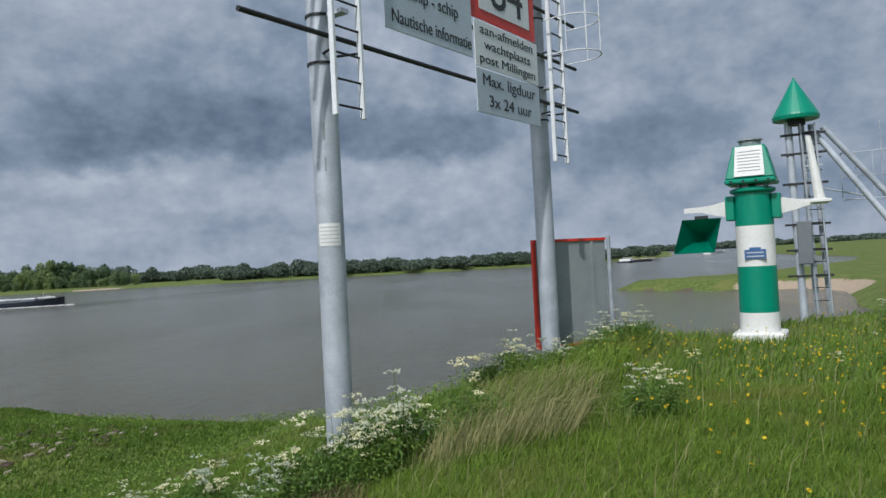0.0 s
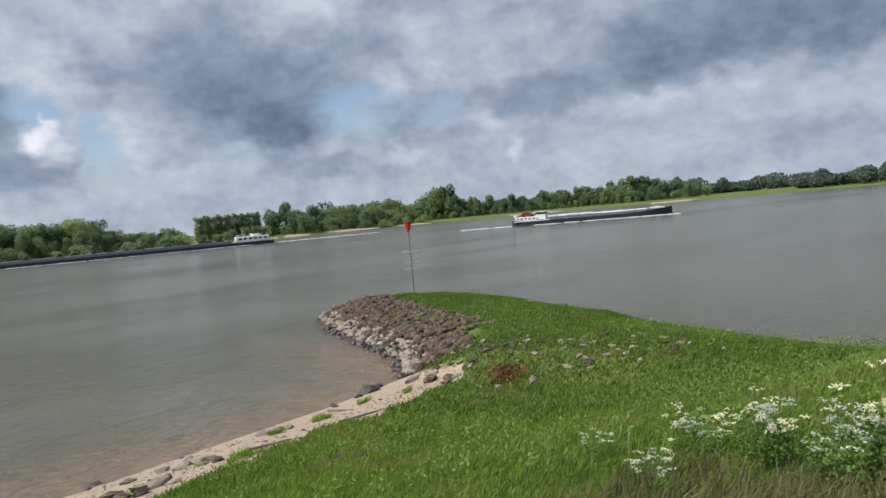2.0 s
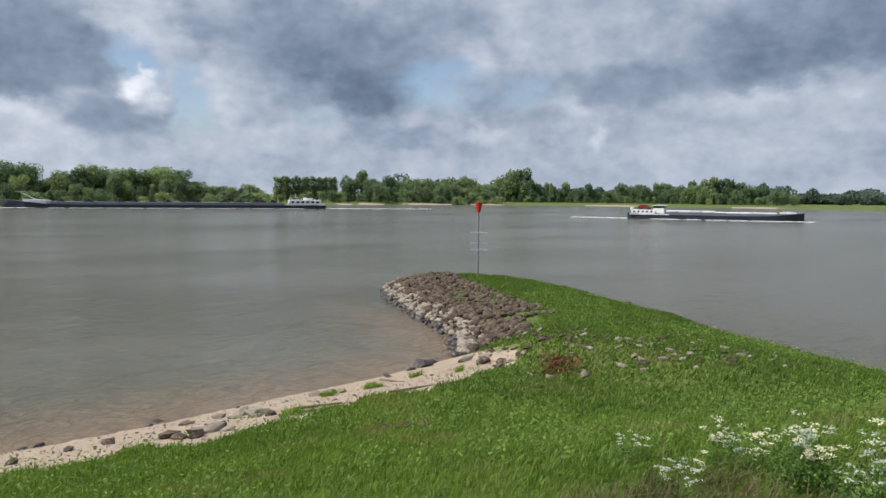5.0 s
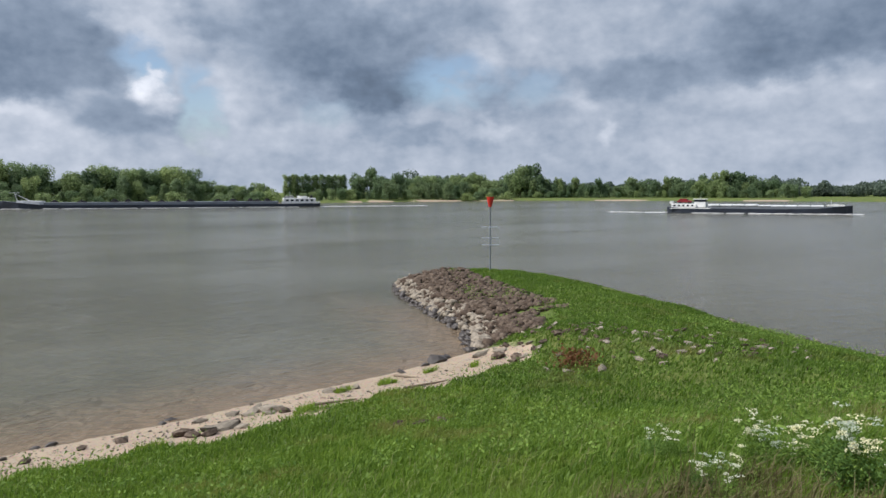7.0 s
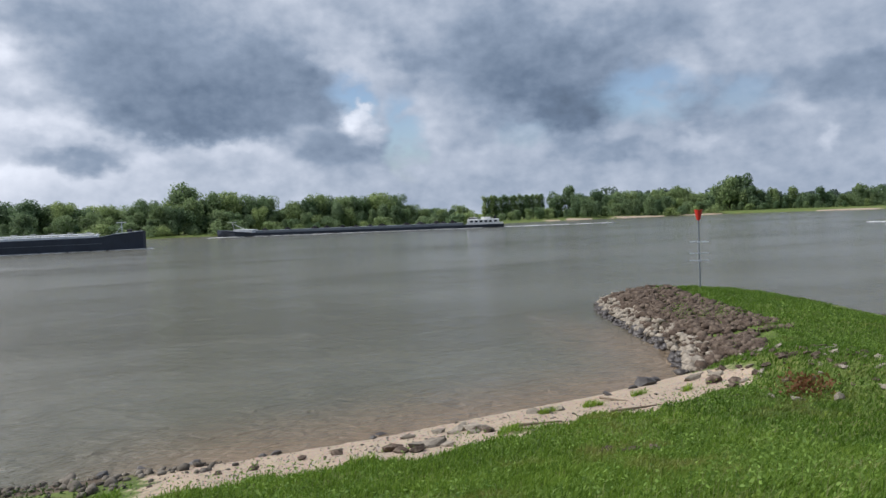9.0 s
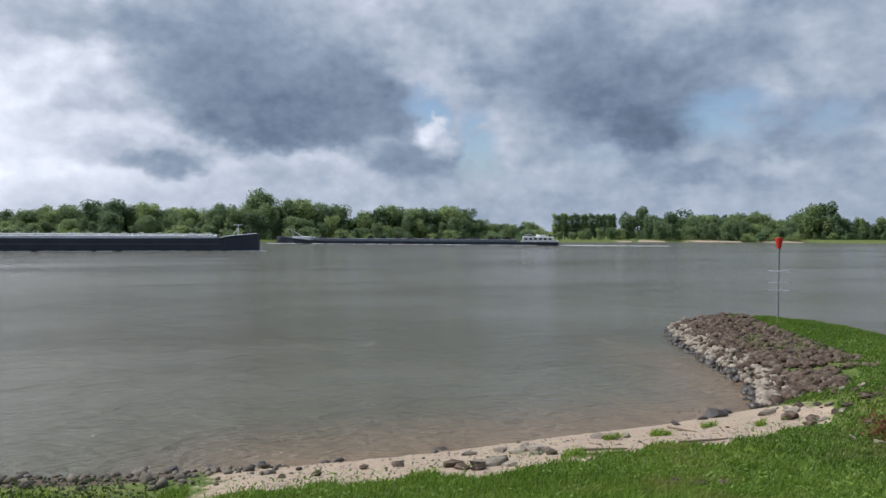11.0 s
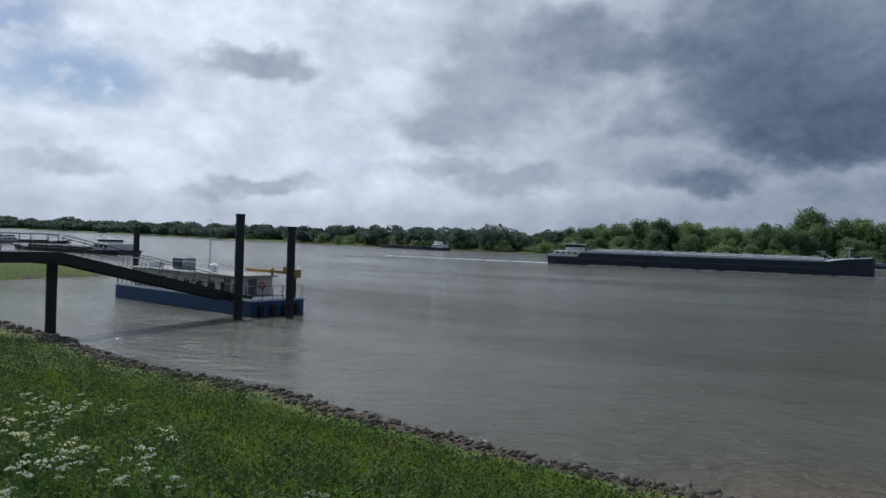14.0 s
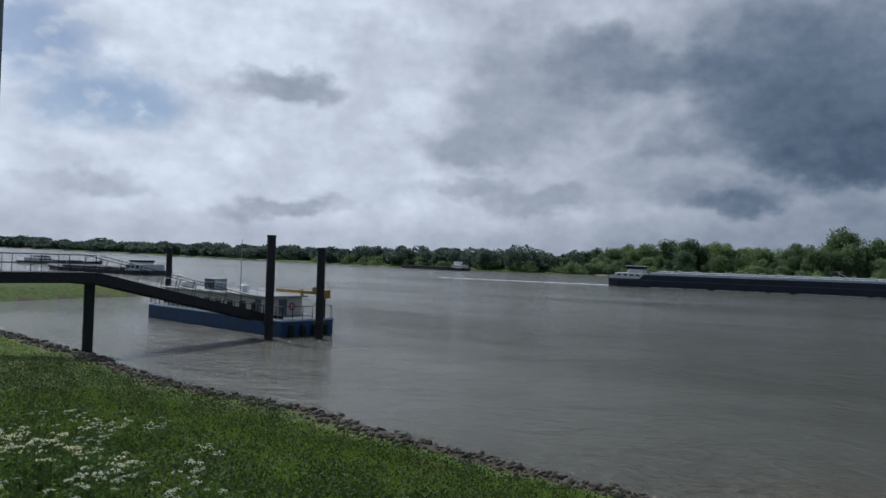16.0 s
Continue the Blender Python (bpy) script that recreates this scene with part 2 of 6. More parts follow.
def water_material():
    m = bpy.data.materials.new("river_water")
    m.use_nodes = True
    n = Nodes(m.node_tree)
    where = n.add("ShaderNodeTexCoord", out=3)
    long_way = n.vec("MULTIPLY", where, (1.0, 0.50, 1.0))
    near = n.noise(long_way, 1.5, 5.0, 0.60, dist=0.4)
    swell = n.noise(long_way, 0.32, 4.0, 0.55)
    drift = n.noise(n.vec("MULTIPLY", where, (0.6, 0.12, 1.0)), 0.045, 5.0, 0.6, dist=0.8)
    gust = n.remap(n.noise(n.vec("MULTIPLY", where, (1.0, 0.45, 1.0)), 0.055, 5.0, 0.62), 0.38, 0.64, 0.60, 1.15, True)
    col = n.ramp(drift, (0.3, (0.100, 0.096, 0.068)), (0.7, (0.134, 0.128, 0.092)))
    # eddy lines where the current boils up
    eddy = n.remap(n.noise(n.vec("MULTIPLY", where, (0.22, 0.75, 1.0)), 0.55, 5.0, 0.6, dist=0.6), 0.63, 0.72, 0.0, 0.40, True)
    eddy = n.math("MULTIPLY", eddy, n.remap(n.noise(where, 0.022, 3.0, 0.5), 0.50, 0.62, 0.0, 1.0, True))
    col = n.mix(eddy, col, (0.30, 0.29, 0.25))
    silt = n.add("ShaderNodeAttribute", attribute_name="silt", out=2)
    col = n.mix(silt, col, (0.235, 0.170, 0.110))
    bs = n.tree.nodes.new("ShaderNodeBsdfPrincipled")
    n.tree.links.new(col, bs.inputs["Base Color"])
    bs.inputs["IOR"].default_value = 1.33
    bs.inputs["Specular IOR Level"].default_value = 0.46
    n.tree.links.new(n.remap(drift, 0.35, 0.65, 0.09, 0.17), bs.inputs["Roughness"])
    b = n.tree.nodes.new("ShaderNodeBump")
    b.inputs["Strength"].default_value, b.inputs["Distance"].default_value = 1.0, 0.38
    waves = n.math("ADD", n.math("ADD", near, n.math("MULTIPLY", n.noise(long_way, 5.5, 4.0, 0.6), 0.36)), n.math("MULTIPLY", swell, 1.7))
    n.tree.links.new(n.math("MULTIPLY", waves, gust), b.inputs["Height"])
    n.tree.links.new(b.outputs[0], bs.inputs["Normal"])
    n.add("ShaderNodeOutputMaterial", bs.outputs[0])
    return m


def ground_material():
    """Grass, sand, gravel and mud by the zones laid on the sheet."""
    m = bpy.data.materials.new("bank_ground")
    m.use_nodes = True
    n = Nodes(m.node_tree)
    where = n.add("ShaderNodeTexCoord", out=3)
    big, mid, fine = n.noise(where, 0.25, 5.0, 0.6), n.noise(where, 1.7, 6.0, 0.65), n.noise(where, 14.0, 6.0, 0.7)
    grass = n.ramp(n.math("ADD", n.math("MULTIPLY", mid, 0.6), n.math("MULTIPLY", fine, 0.4)), (0.34, (0.028, 0.050, 0.010)), (0.52, (0.115, 0.158, 0.036)), (0.72, (0.205, 0.232, 0.068)))
    grass = n.mix(n.remap(big, 0.48, 0.66, 0.0, 0.55, True), grass, (0.19, 0.18, 0.06))
    cell = n.add("ShaderNodeTexVoronoi", where, None, 38.0, out=1)
    pebble = n.mix(0.28, n.ramp(fine, (0.3, (0.25, 0.19, 0.135)), (0.7, (0.47, 0.38, 0.29))), cell, "OVERLAY")
    sand = n.mix(n.remap(mid, 0.45, 0.7), pebble, (0.42, 0.335, 0.24))
    mud = n.ramp(fine, (0.3, (0.060, 0.046, 0.032)), (0.7, (0.16, 0.125, 0.09)))
    zs = n.add("ShaderNodeAttribute", attribute_name="sand", out=2)
    zm = n.add("ShaderNodeAttribute", attribute_name="mud", out=2)
    edge = n.math("ADD", zs, n.math("MULTIPLY", n.math("SUBTRACT", mid, 0.5), 0.9))
    col = n.mix(n.remap(edge, 0.42, 0.58, 0, 1, True), grass, sand)
    edge2 = n.math("ADD", zm, n.math("MULTIPLY", n.math("SUBTRACT", mid, 0.5), 0.7))
    col = n.mix(n.remap(edge2, 0.40, 0.60, 0, 1, True), col, mud)
    bs = n.tree.nodes.new("ShaderNodeBsdfPrincipled")
    n.tree.links.new(col, bs.inputs["Base Color"])
    bs.inputs["Roughness"].default_value = 0.9
    bs.inputs["Specular IOR Level"].default_value = 0.2
    b = n.tree.nodes.new("ShaderNodeBump")
    b.inputs["Strength"].default_value, b.inputs["Distance"].default_value = 0.7, 0.06
    n.tree.links.new(n.math("ADD", mid, n.math("MULTIPLY", fine, 0.6)), b.inputs["Height"])
    n.tree.links.new(b.outputs[0], bs.inputs["Normal"])
    n.add("ShaderNodeOutputMaterial", bs.outputs[0])
    return m


GALVANISED = material("galvanised_steel", (0.50, 0.54, 0.60), 0.5, 0.25, 0.14, 3.0, 40.0, 0.08, 0.004, second=(0.38, 0.42, 0.48))
DARK_STEEL = material("dark_steel", (0.022, 0.022, 0.025), 0.6, 0.1, 0.25, 4.0, 40.0, 0.1, 0.004)
WHITE_PAINT = material("white_paint", (0.80, 0.80, 0.78), 0.45, 0.0, 0.06, 2.0, 30.0, 0.05, 0.003, second=(0.70, 0.70, 0.67), patch=(0.56, 0.75))
GREEN_PAINT = material("green_paint", (0.0, 0.25, 0.155), 0.4, 0.0, 0.10, 2.0, 30.0, 0.05, 0.003)
RED_PAINT = material("red_paint", (0.62, 0.035, 0.02), 0.45, 0.0, 0.12, 3.0, 40.0, 0.05, 0.003)
BLUE_PAINT = material("blue_paint", (0.02, 0.075, 0.20), 0.5, 0.0, 0.2, 1.5, 20.0, 0.08, 0.004, second=(0.03, 0.06, 0.12))
PANEL_WHITE = material("sign_white", (0.76, 0.79, 0.83), 0.5, 0.0, 0.05, 2.0, 30.0, 0.04, 0.002)
PANEL_GREY = material("sign_grey", (0.50, 0.57, 0.66), 0.5, 0.0, 0.06, 2.0, 30.0, 0.04, 0.002)
INK = material("black_lettering", (0.025, 0.03, 0.035), 0.6, 0.0, 0.1)
PALE_INK = material("pale_grey_print", (0.52, 0.54, 0.57), 0.6, 0.0, 0.06)
PLATE_BLUE = material("plate_blue", (0.05, 0.13, 0.30), 0.4, 0.0, 0.1)
BOARD_BACK = material("board_aluminium", (0.33, 0.36, 0.37), 0.55, 0.2, 0.12, 1.2, 25.0, 0.06, 0.003, second=(0.25, 0.28, 0.29))
BARGE_HULL = material("barge_hull", (0.022, 0.030, 0.048), 0.5, 0.0, 0.3, 0.25, 3.0, 0.05, 0.01)
BARGE_GREY = material("barge_grey", (0.17, 0.19, 0.21), 0.6, 0.0, 0.2, 0.4, 4.0, 0.05, 0.01)
BARGE_LIGHT = material("barge_pale_deck", (0.70, 0.72, 0.73), 0.6, 0.0, 0.15, 0.6, 5.0, 0.05, 0.01)
COAL = material("coal_cargo", (0.016, 0.016, 0.018), 0.9, 0.0, 0.4, 0.6, 5.0, 0.6, 0.1)
CAR_RED = material("car_red", (0.20, 0.015, 0.02), 0.3, 0.0, 0.1)
RUBBER = material("black_rubber", (0.02, 0.02, 0.02), 0.8, 0.0, 0.2)
DARK_GLASS = material("dark_window_glass", (0.02, 0.026, 0.032), 0.12, 0.0, 0.1, bump=0.0)
CREAM_PAINT = material("cream_paint", (0.66, 0.64, 0.58), 0.6, 0.0, 0.08, 1.5, 20.0, 0.05, 0.004, second=(0.52, 0.49, 0.43), patch=(0.55, 0.75))
ROOF_PALE = material("pale_roofing", (0.46, 0.45, 0.42), 0.85, 0.0, 0.15, 1.0, 15.0, 0.2, 0.01)
YELLOW_PAINT = material("ochre_paint", (0.42, 0.26, 0.06), 0.6, 0.0, 0.15)
RUSTY = material("rusty_steel", (0.16, 0.085, 0.05), 0.8, 0.2, 0.3, 8.0, 60.0, 0.2, 0.004)
STONE_PALE = material("pale_riprap", (0.33, 0.288, 0.23), 0.85, 0.0, 0.28, 5.0, 40.0, 0.4, 0.03, second=(0.21, 0.178, 0.14))
STONE_DARK = material("weathered_riprap", (0.085, 0.062, 0.047), 0.9, 0.0, 0.35, 5.0, 40.0, 0.4, 0.03, second=(0.165, 0.128, 0.098))
STONE_MIX = material("mixed_riprap", (0.13, 0.112, 0.09), 0.9, 0.0, 0.4, 5.0, 40.0, 0.4, 0.03, second=(0.22, 0.195, 0.16), per="island")
STONE_WET = material("wet_stone", (0.055, 0.046, 0.040), 0.45, 0.0, 0.3, 5.0, 40.0, 0.4, 0.03)
DRIFTWOOD = material("driftwood", (0.24, 0.19, 0.14), 0.9, 0.0, 0.25, 8.0, 60.0, 0.4, 0.01)
BARK = material("bark", (0.075, 0.060, 0.045), 0.95, 0.0, 0.3, 3.0, 25.0, 0.5, 0.03)
FOAM = material("white_foam", (0.72, 0.73, 0.73), 0.8, 0.0, 0.1, 2.0, 12.0, 0.3, 0.02)
# far-bank leaf tones, painted paler than real foliage to stand for aerial haze
LEAF_WILLOW = leafy("willow_leaves", (0.140, 0.205, 0.095), (0.325, 0.405, 0.205), 0.5)
LEAF_DARK = leafy("dark_leaves", (0.100, 0.155, 0.080), (0.240, 0.315, 0.160), 0.5)
# distance haze is mixed into this leaf colour: greyer and bluer
LEAF_FAR = leafy("haze_tinted_leaves", (0.095, 0.132, 0.110), (0.185, 0.232, 0.172), 0.5)
BLADES = leafy("grass_blades", (0.055, 0.120, 0.012), (0.225, 0.330, 0.050), 0.45, 0.5, (0.255, 0.235, 0.075))
BLADES_DRY = leafy("dry_grass_blades", (0.25, 0.235, 0.095), (0.45, 0.42, 0.20), 0.4, 0.6)
HERB = leafy("herb_leaves", (0.070, 0.140, 0.026), (0.210, 0.320, 0.075), 0.4)
HERB_DARK = leafy("dark_herb_leaves", (0.035, 0.062, 0.018), (0.125, 0.160, 0.045), 0.3)
UMBEL = leafy("umbel_florets", (0.60, 0.60, 0.45), (0.84, 0.83, 0.70), 0.3)
BROWN_WEED = leafy("brown_weed_stems", (0.095, 0.075, 0.034), (0.230, 0.190, 0.085), 0.35)
BUTTERCUP = leafy("buttercup_petals", (0.62, 0.44, 0.02), (0.82, 0.62, 0.04), 0.3)
RUST_LEAF = leafy("dead_dock_leaves", (0.12, 0.05, 0.022), (0.25, 0.11, 0.045), 0.3)

# ---- the lie of the land ----
NEAR_SHORE = ((-500, -4500), (-300, -2000), (-120, -700), (-60, -300), (-44, -140), (-44, -101), (-86, -101), (-78, -90), (-72, -79), (-47, -78), (-36, -66),
              (-32.5, -50), (-28.7, -37), (-24.6, -26), (-23.4, -17), (-21.4, -11.7), (-20, -6.4), (-19.1, -2.4), (-18.8, 2.5), (-19.0, 6), (-19.6, 9.7), (-20.1, 13.7),
              (-21.2, 18.3), (-24, 19.9), (-27.6, 21.3), (-31.5, 22.6), (-36, 24.4), (-40.0, 26.4), (-41.6, 28.4), (-41.0, 31.4), (-38, 34.2), (-34, 35.8),
              (-29, 34.9), (-22.4, 32.8), (-17.7, 31.4), (-13, 29.9), (-7.6, 28.5), (-2, 29), (8, 33), (18, 42), (27, 54), (32, 65), (33, 72), (38, 84),
              (42, 96), (40, 106), (31, 108), (24, 114), (17, 123), (20, 129), (40, 138), (80, 190), (125, 280), (150, 420), (240, 800), (600, 2000), (1500, 4500),
              (4600, 4600), (4600, -4600))
FAR_SHORE = ((-1800, -4500), (-1000, -1500), (-640, -700), (-500, -420), (-446, -280), (-415, -160), (-385, 0), (-374, 130), (-388, 250), (-362, 345),
             (-280, 395), (-190, 425), (-65, 445), (60, 500), (140, 660), (230, 1100), (480, 2400), (1200, 4700), (-4600, 4700), (-4600, -4600))
CREST = ((12, -300), (4, -60), (3.0, -12), (2.6, 0), (3.0, 6), (5.0, 11.5), (8.5, 14.6), (16, 17), (40, 20), (140, 20))


def inside_distance(poly, x, y):
    """Distance from the outline, positive inside."""
    p = np.array(poly, float)
    best, odd = np.full(x.shape, 1e9), np.zeros(x.shape, bool)
    for (x0, y0), (x1, y1) in zip(p, np.roll(p, -1, 0)):
        dx, dy = x1 - x0, y1 - y0
        k = np.clip(((x - x0) * dx + (y - y0) * dy) / (dx * dx + dy * dy), 0, 1)
        best = np.minimum(best, np.hypot(x - x0 - k * dx, y - y0 - k * dy))
        if dy:
            odd ^= ((y0 > y) != (y1 > y)) & (x < dx * (y - y0) / dy + x0)
    return np.where(odd, best, -best)


def line_distance(line, x, y):
    best = np.full(x.shape, 1e9)
    for (x0, y0), (x1, y1) in zip(line, line[1:]):
        dx, dy = x1 - x0, y1 - y0
        k = np.clip(((x - x0) * dx + (y - y0) * dy) / (dx * dx + dy * dy), 0, 1)
        best = np.minimum(best, np.hypot(x - x0 - k * dx, y - y0 - k * dy))
    return best


def ripple(x, y, s, seed=0.0):
    """Cheap smooth unevenness, about -1 to 1."""
    return (np.sin(x * s + 1.3 * np.sin(y * s * 0.7 + seed)) + np.sin(y * s * 1.1 + 1.7 * np.sin(x * s * 0.6 + seed * 2)) + 0.6 * np.sin((x + y) * s * 2.3 + seed)) / 2.6


def step(v, a, b):
    k = np.clip((v - a) / (b - a), 0, 1)
    return k * k * (3 - 2 * k)


def lie(x, y):
    """Height of the ground, and its zones of sand and mud."""
    x, y = np.asarray(x, float), np.asarray(y, float)
    d = inside_distance(NEAR_SHORE, x, y)
    far = inside_distance(FAR_SHORE, x, y)
    on_groyne = step(-x, 17.5, 22.0) * step(y, 16, 20) * step(60 - y, 0, 10)
    beach = step(y, -3, 3) * step(19.5 - y, 0, 3) * step(-x, 5, 9)
    bank = np.where(d < 0, d * 0.22, 0)
    low = np.where(d >= 0, np.minimum(d * 0.42, 1.45 + 0.01 * d), 0)
    grn = np.where(d >= 0, 1.45 * (1 - np.exp(-np.maximum(d, 0) / 2.6)), 0)
    sandy = np.where(d >= 0, 0.16 * np.minimum(d, 4.5) + 0.05 * np.clip(d - 4.5, 0, 20), 0)
    south = step(3.0 - y, 0, 4) * step(-x, 2, 6) * step(y, -60, -52)
    low = low * (1 - south) + 0.09 * np.maximum(d, 0) * south
    neck = step(y, 19, 24) * step(x, -24, -18) * step(60 - y, 0, 10)
    low = low * (1 - neck) + np.clip(0.2 * d, 0, 1.45) * neck
    low = low * (1 - beach) + sandy * beach
    low = low * (1 - on_groyne) + grn * on_groyne
    axis = line_distance(CREST, x, y)
    river_side = d
    dike = 4.58 - 0.27 * np.clip(axis - 1.7, 0, 60) + 0.04 * ripple(x, y, 0.9)
    land_side = (x > 3.5) & (y < 15)
    dike = np.where(land_side, 4.58 - 0.04 * np.clip(axis - 5, 0, 50) + 0.05 * ripple(x, y, 0.8), dike)
    k = 0.5
    top = np.maximum(low, dike) + k * np.exp(-np.abs(low - dike) / k) * 0.35
    z = np.where(d > 0, np.minimum(top, low + d * 0.6 + 0.02), bank)
    fz = np.where(far > 0, np.minimum(far * 0.12, 1.0 + far * 0.004), -9)
    z = np.maximum(np.where(d > -400, np.maximum(z, -2.0), -2.0), np.where(far > 0, np.minimum(fz, 3.5), -2.0))
    z = z + np.where((d > 2) & (d < 60), 0.035 * ripple(x, y, 2.6, 1.0), 0)
    z = z - 0.34 * np.exp(-((x + 0.7) ** 2 + (y - 7.3) ** 2) / 2.6)
    z = z - 0.24 * np.exp(-((x - 6.18) ** 2 + (y - 14.24) ** 2) / 2.2)
    east = step(y, 86, 94) * step(x, 30, 34) * step(112 - y, 0, 4)
    sand = beach * (1 - step(d - 0.75 * ripple(x, y, 0.9, 1.5) - 0.45 * ripple(x, y, 2.4, 0.5), 3.4, 4.6)) * (d > -3) + east * (1 - step(d, 2, 4)) * (d > -3) + (far > -4) * (1 - step(far, 3, 7)) * step(ripple(x, y, 0.012, 2.0) + 0.0, 0.05, 0.4) + (far > -4) * (1 - step(far, 8, 13)) * np.maximum(step(y, 205, 225) * step(350 - y, 0, 20), step(y, 92, 100) * step(135 - y, 0, 8)) * (x < -150)
    mud = (1 - step(np.abs(d - 0.2), 0.5, 1.3)) * (0.25 + 0.5 * (1 - beach)) * (1 - step(np.hypot(x, y), 60, 90)) + ((d < -0.2) & (far < -1)) * 0.9
    return z, np.clip(sand, 0, 1), np.clip(mud, 0, 1)


GX, GY = np.arange(-62.0, 42.0, 0.25), np.arange(-72.0, 42.0, 0.25)
GRID = lie(*np.meshgrid(GX, GY, indexing="ij"))[0]


def height(x, y):
    """The ground's height at one place."""
    i, j = (x - GX[0]) / 0.25, (y - GY[0]) / 0.25
    if 0 <= i < len(GX) - 1 and 0 <= j < len(GY) - 1:
        a, b = int(i), int(j)
        u, v = i - a, j - b
        return float((GRID[a, b] * (1 - u) + GRID[a + 1, b] * u) * (1 - v) + (GRID[a, b + 1] * (1 - u) + GRID[a + 1, b + 1] * u) * v)
    return float(lie(np.array([x]), np.array([y]))[0][0])


def mesh_from(name, verts, faces, mat):
    me = bpy.data.meshes.new(name)
    verts = np.asarray(verts, np.float32)
    faces = np.asarray(faces, np.int32)
    k = faces.shape[1]
    me.vertices.add(len(verts))
    me.vertices.foreach_set("co", verts.ravel())
    me.loops.add(faces.size)
    me.loops.foreach_set("vertex_index", faces.ravel())
    me.polygons.add(len(faces))
    me.polygons.foreach_set("loop_start", np.arange(0, faces.size, k, dtype=np.int32))
    me.update(calc_edges=True)
    me.validate()
    me.materials.append(mat)
    return me


def polar_sheet(rings, spokes):
    r = np.array(rings)
    a = np.linspace(0, 2 * np.pi, spokes, endpoint=False)
    x = np.concatenate(([0], (r[:, None] * np.cos(a)).ravel()))
    y = np.concatenate(([0], (r[:, None] * np.sin(a)).ravel()))
    i, j = np.meshgrid(np.arange(len(r) - 1), np.arange(spokes), indexing="ij")
    j2 = (j + 1) % spokes
    quads = np.stack((1 + i * spokes + j, 1 + (i + 1) * spokes + j, 1 + (i + 1) * spokes + j2, 1 + i * spokes + j2), -1).reshape(-1, 4)
    jj = np.arange(spokes)
    cap = np.stack((np.zeros(spokes, int), 1 + jj, 1 + (jj + 1) % spokes, 1 + (jj + 1) % spokes), -1)
    return x, y, quads, cap


def spread_attribute(me, name, values):
    at = me.attributes.new(name, "FLOAT", "POINT")
    at.data.foreach_set("value", np.asarray(values, np.float32))


def make_ground():
    rings = [0.004] + list(np.arange(0.4, 58, 0.32))
    while rings[-1] < 4500:
        rings.append(rings[-1] * 1.033)
    x, y, quads, cap = polar_sheet(rings, 900)
    z, sand, mud = lie(x, y)
    me = mesh_from("ground", np.stack((x, y, z), 1), quads, ground_material())
    spread_attribute(me, "sand", sand)
    spread_attribute(me, "mud", mud)
    me.polygons.foreach_set("use_smooth", np.ones(len(me.polygons), bool))
    return tagged(new("ground", me), "grassy river banks, groyne and sandy shore in one sheet", "ground", kind="structure")


def make_water():
    rings = list(np.arange(1.0, 70, 1.0))
    while rings[-1] < 4600:
        rings.append(rings[-1] * 1.06)
    x, y, quads, cap = polar_sheet(rings, 360)
    d = inside_distance(NEAR_SHORE, x, y)
    me = mesh_from("water", np.stack((x, y, 0 * x), 1), quads, water_material())
    spread_attribute(me, "silt", np.clip(1 - np.abs(d) / 6.0, 0, 1) ** 1.5 * step(y, -4, 3) * step(24 - y, 0, 5))
    return tagged(new("water", me), "wide grey-brown river with wind ripples", "river", kind="structure")


make_ground()
make_water()


# ---- building help ----
def part(name, bm, mat, parent=None, label="", smooth=False):
    """Links a bmesh as one mesh object, under a thing or a part if given."""
    me = bpy.data.meshes.new(name)
    bm.to_mesh(me)
    bm.free()
    me.materials.append(mat)
    if smooth:
        me.polygons.foreach_set("use_smooth", np.ones(len(me.polygons), bool))
    ob = new(name, me)
    if parent:
        ob.parent = parent
    if label:
        ob["label"] = label
    return ob


def thing(name, m, label, category, group=""):
    ob = new(name)
    ob.matrix_world = m
    ob.empty_display_size = 0.3
    return tagged(ob, label, category, group)


def box(bm, x0, y0, z0, x1, y1, z1, bevel=0.0):
    made = bmesh.ops.create_cube(bm, size=1.0, matrix=Matrix.LocRotScale(((x0 + x1) / 2, (y0 + y1) / 2, (z0 + z1) / 2), None, (abs(x1 - x0), abs(y1 - y0), abs(z1 - z0))))
    if bevel:
        edges = list({e for v in made["verts"] for e in v.link_edges})
        bmesh.ops.bevel(bm, geom=edges, offset=bevel, segments=1, affect="EDGES")
    return bm


def boxed(*args, bevel=0.0):
    return box(bmesh.new(), *args, bevel=bevel)


def tube(bm, a, b, r0, r1=None, sides=16):
    a, b = Vector(a), Vector(b)
    turn = (b - a).to_track_quat("Z", "Y").to_matrix().to_4x4()
    bmesh.ops.create_cone(bm, cap_ends=True, segments=sides, radius1=r0, radius2=r0 if r1 is None else r1, depth=(b - a).length,
                          matrix=Matrix.Translation((a + b) / 2) @ turn)
    return bm


def tubed(*args, **kw):
    return tube(bmesh.new(), *args, **kw)


def lathe(profile, sides=32):
    """A turned body from (radius, height) pairs, closed at both ends."""
    bm = bmesh.new()
    rings = [[bm.verts.new((r * math.cos(2 * math.pi * k / sides), r * math.sin(2 * math.pi * k / sides), z)) for k in range(sides)] for r, z in profile]
    for lo, hi in zip(rings, rings[1:]):
        for k in range(sides):
            bm.faces.new((lo[k], lo[(k + 1) % sides], hi[(k + 1) % sides], hi[k]))
    bm.faces.new(list(reversed(rings[0])))
    bm.faces.new(rings[-1])
    return bm


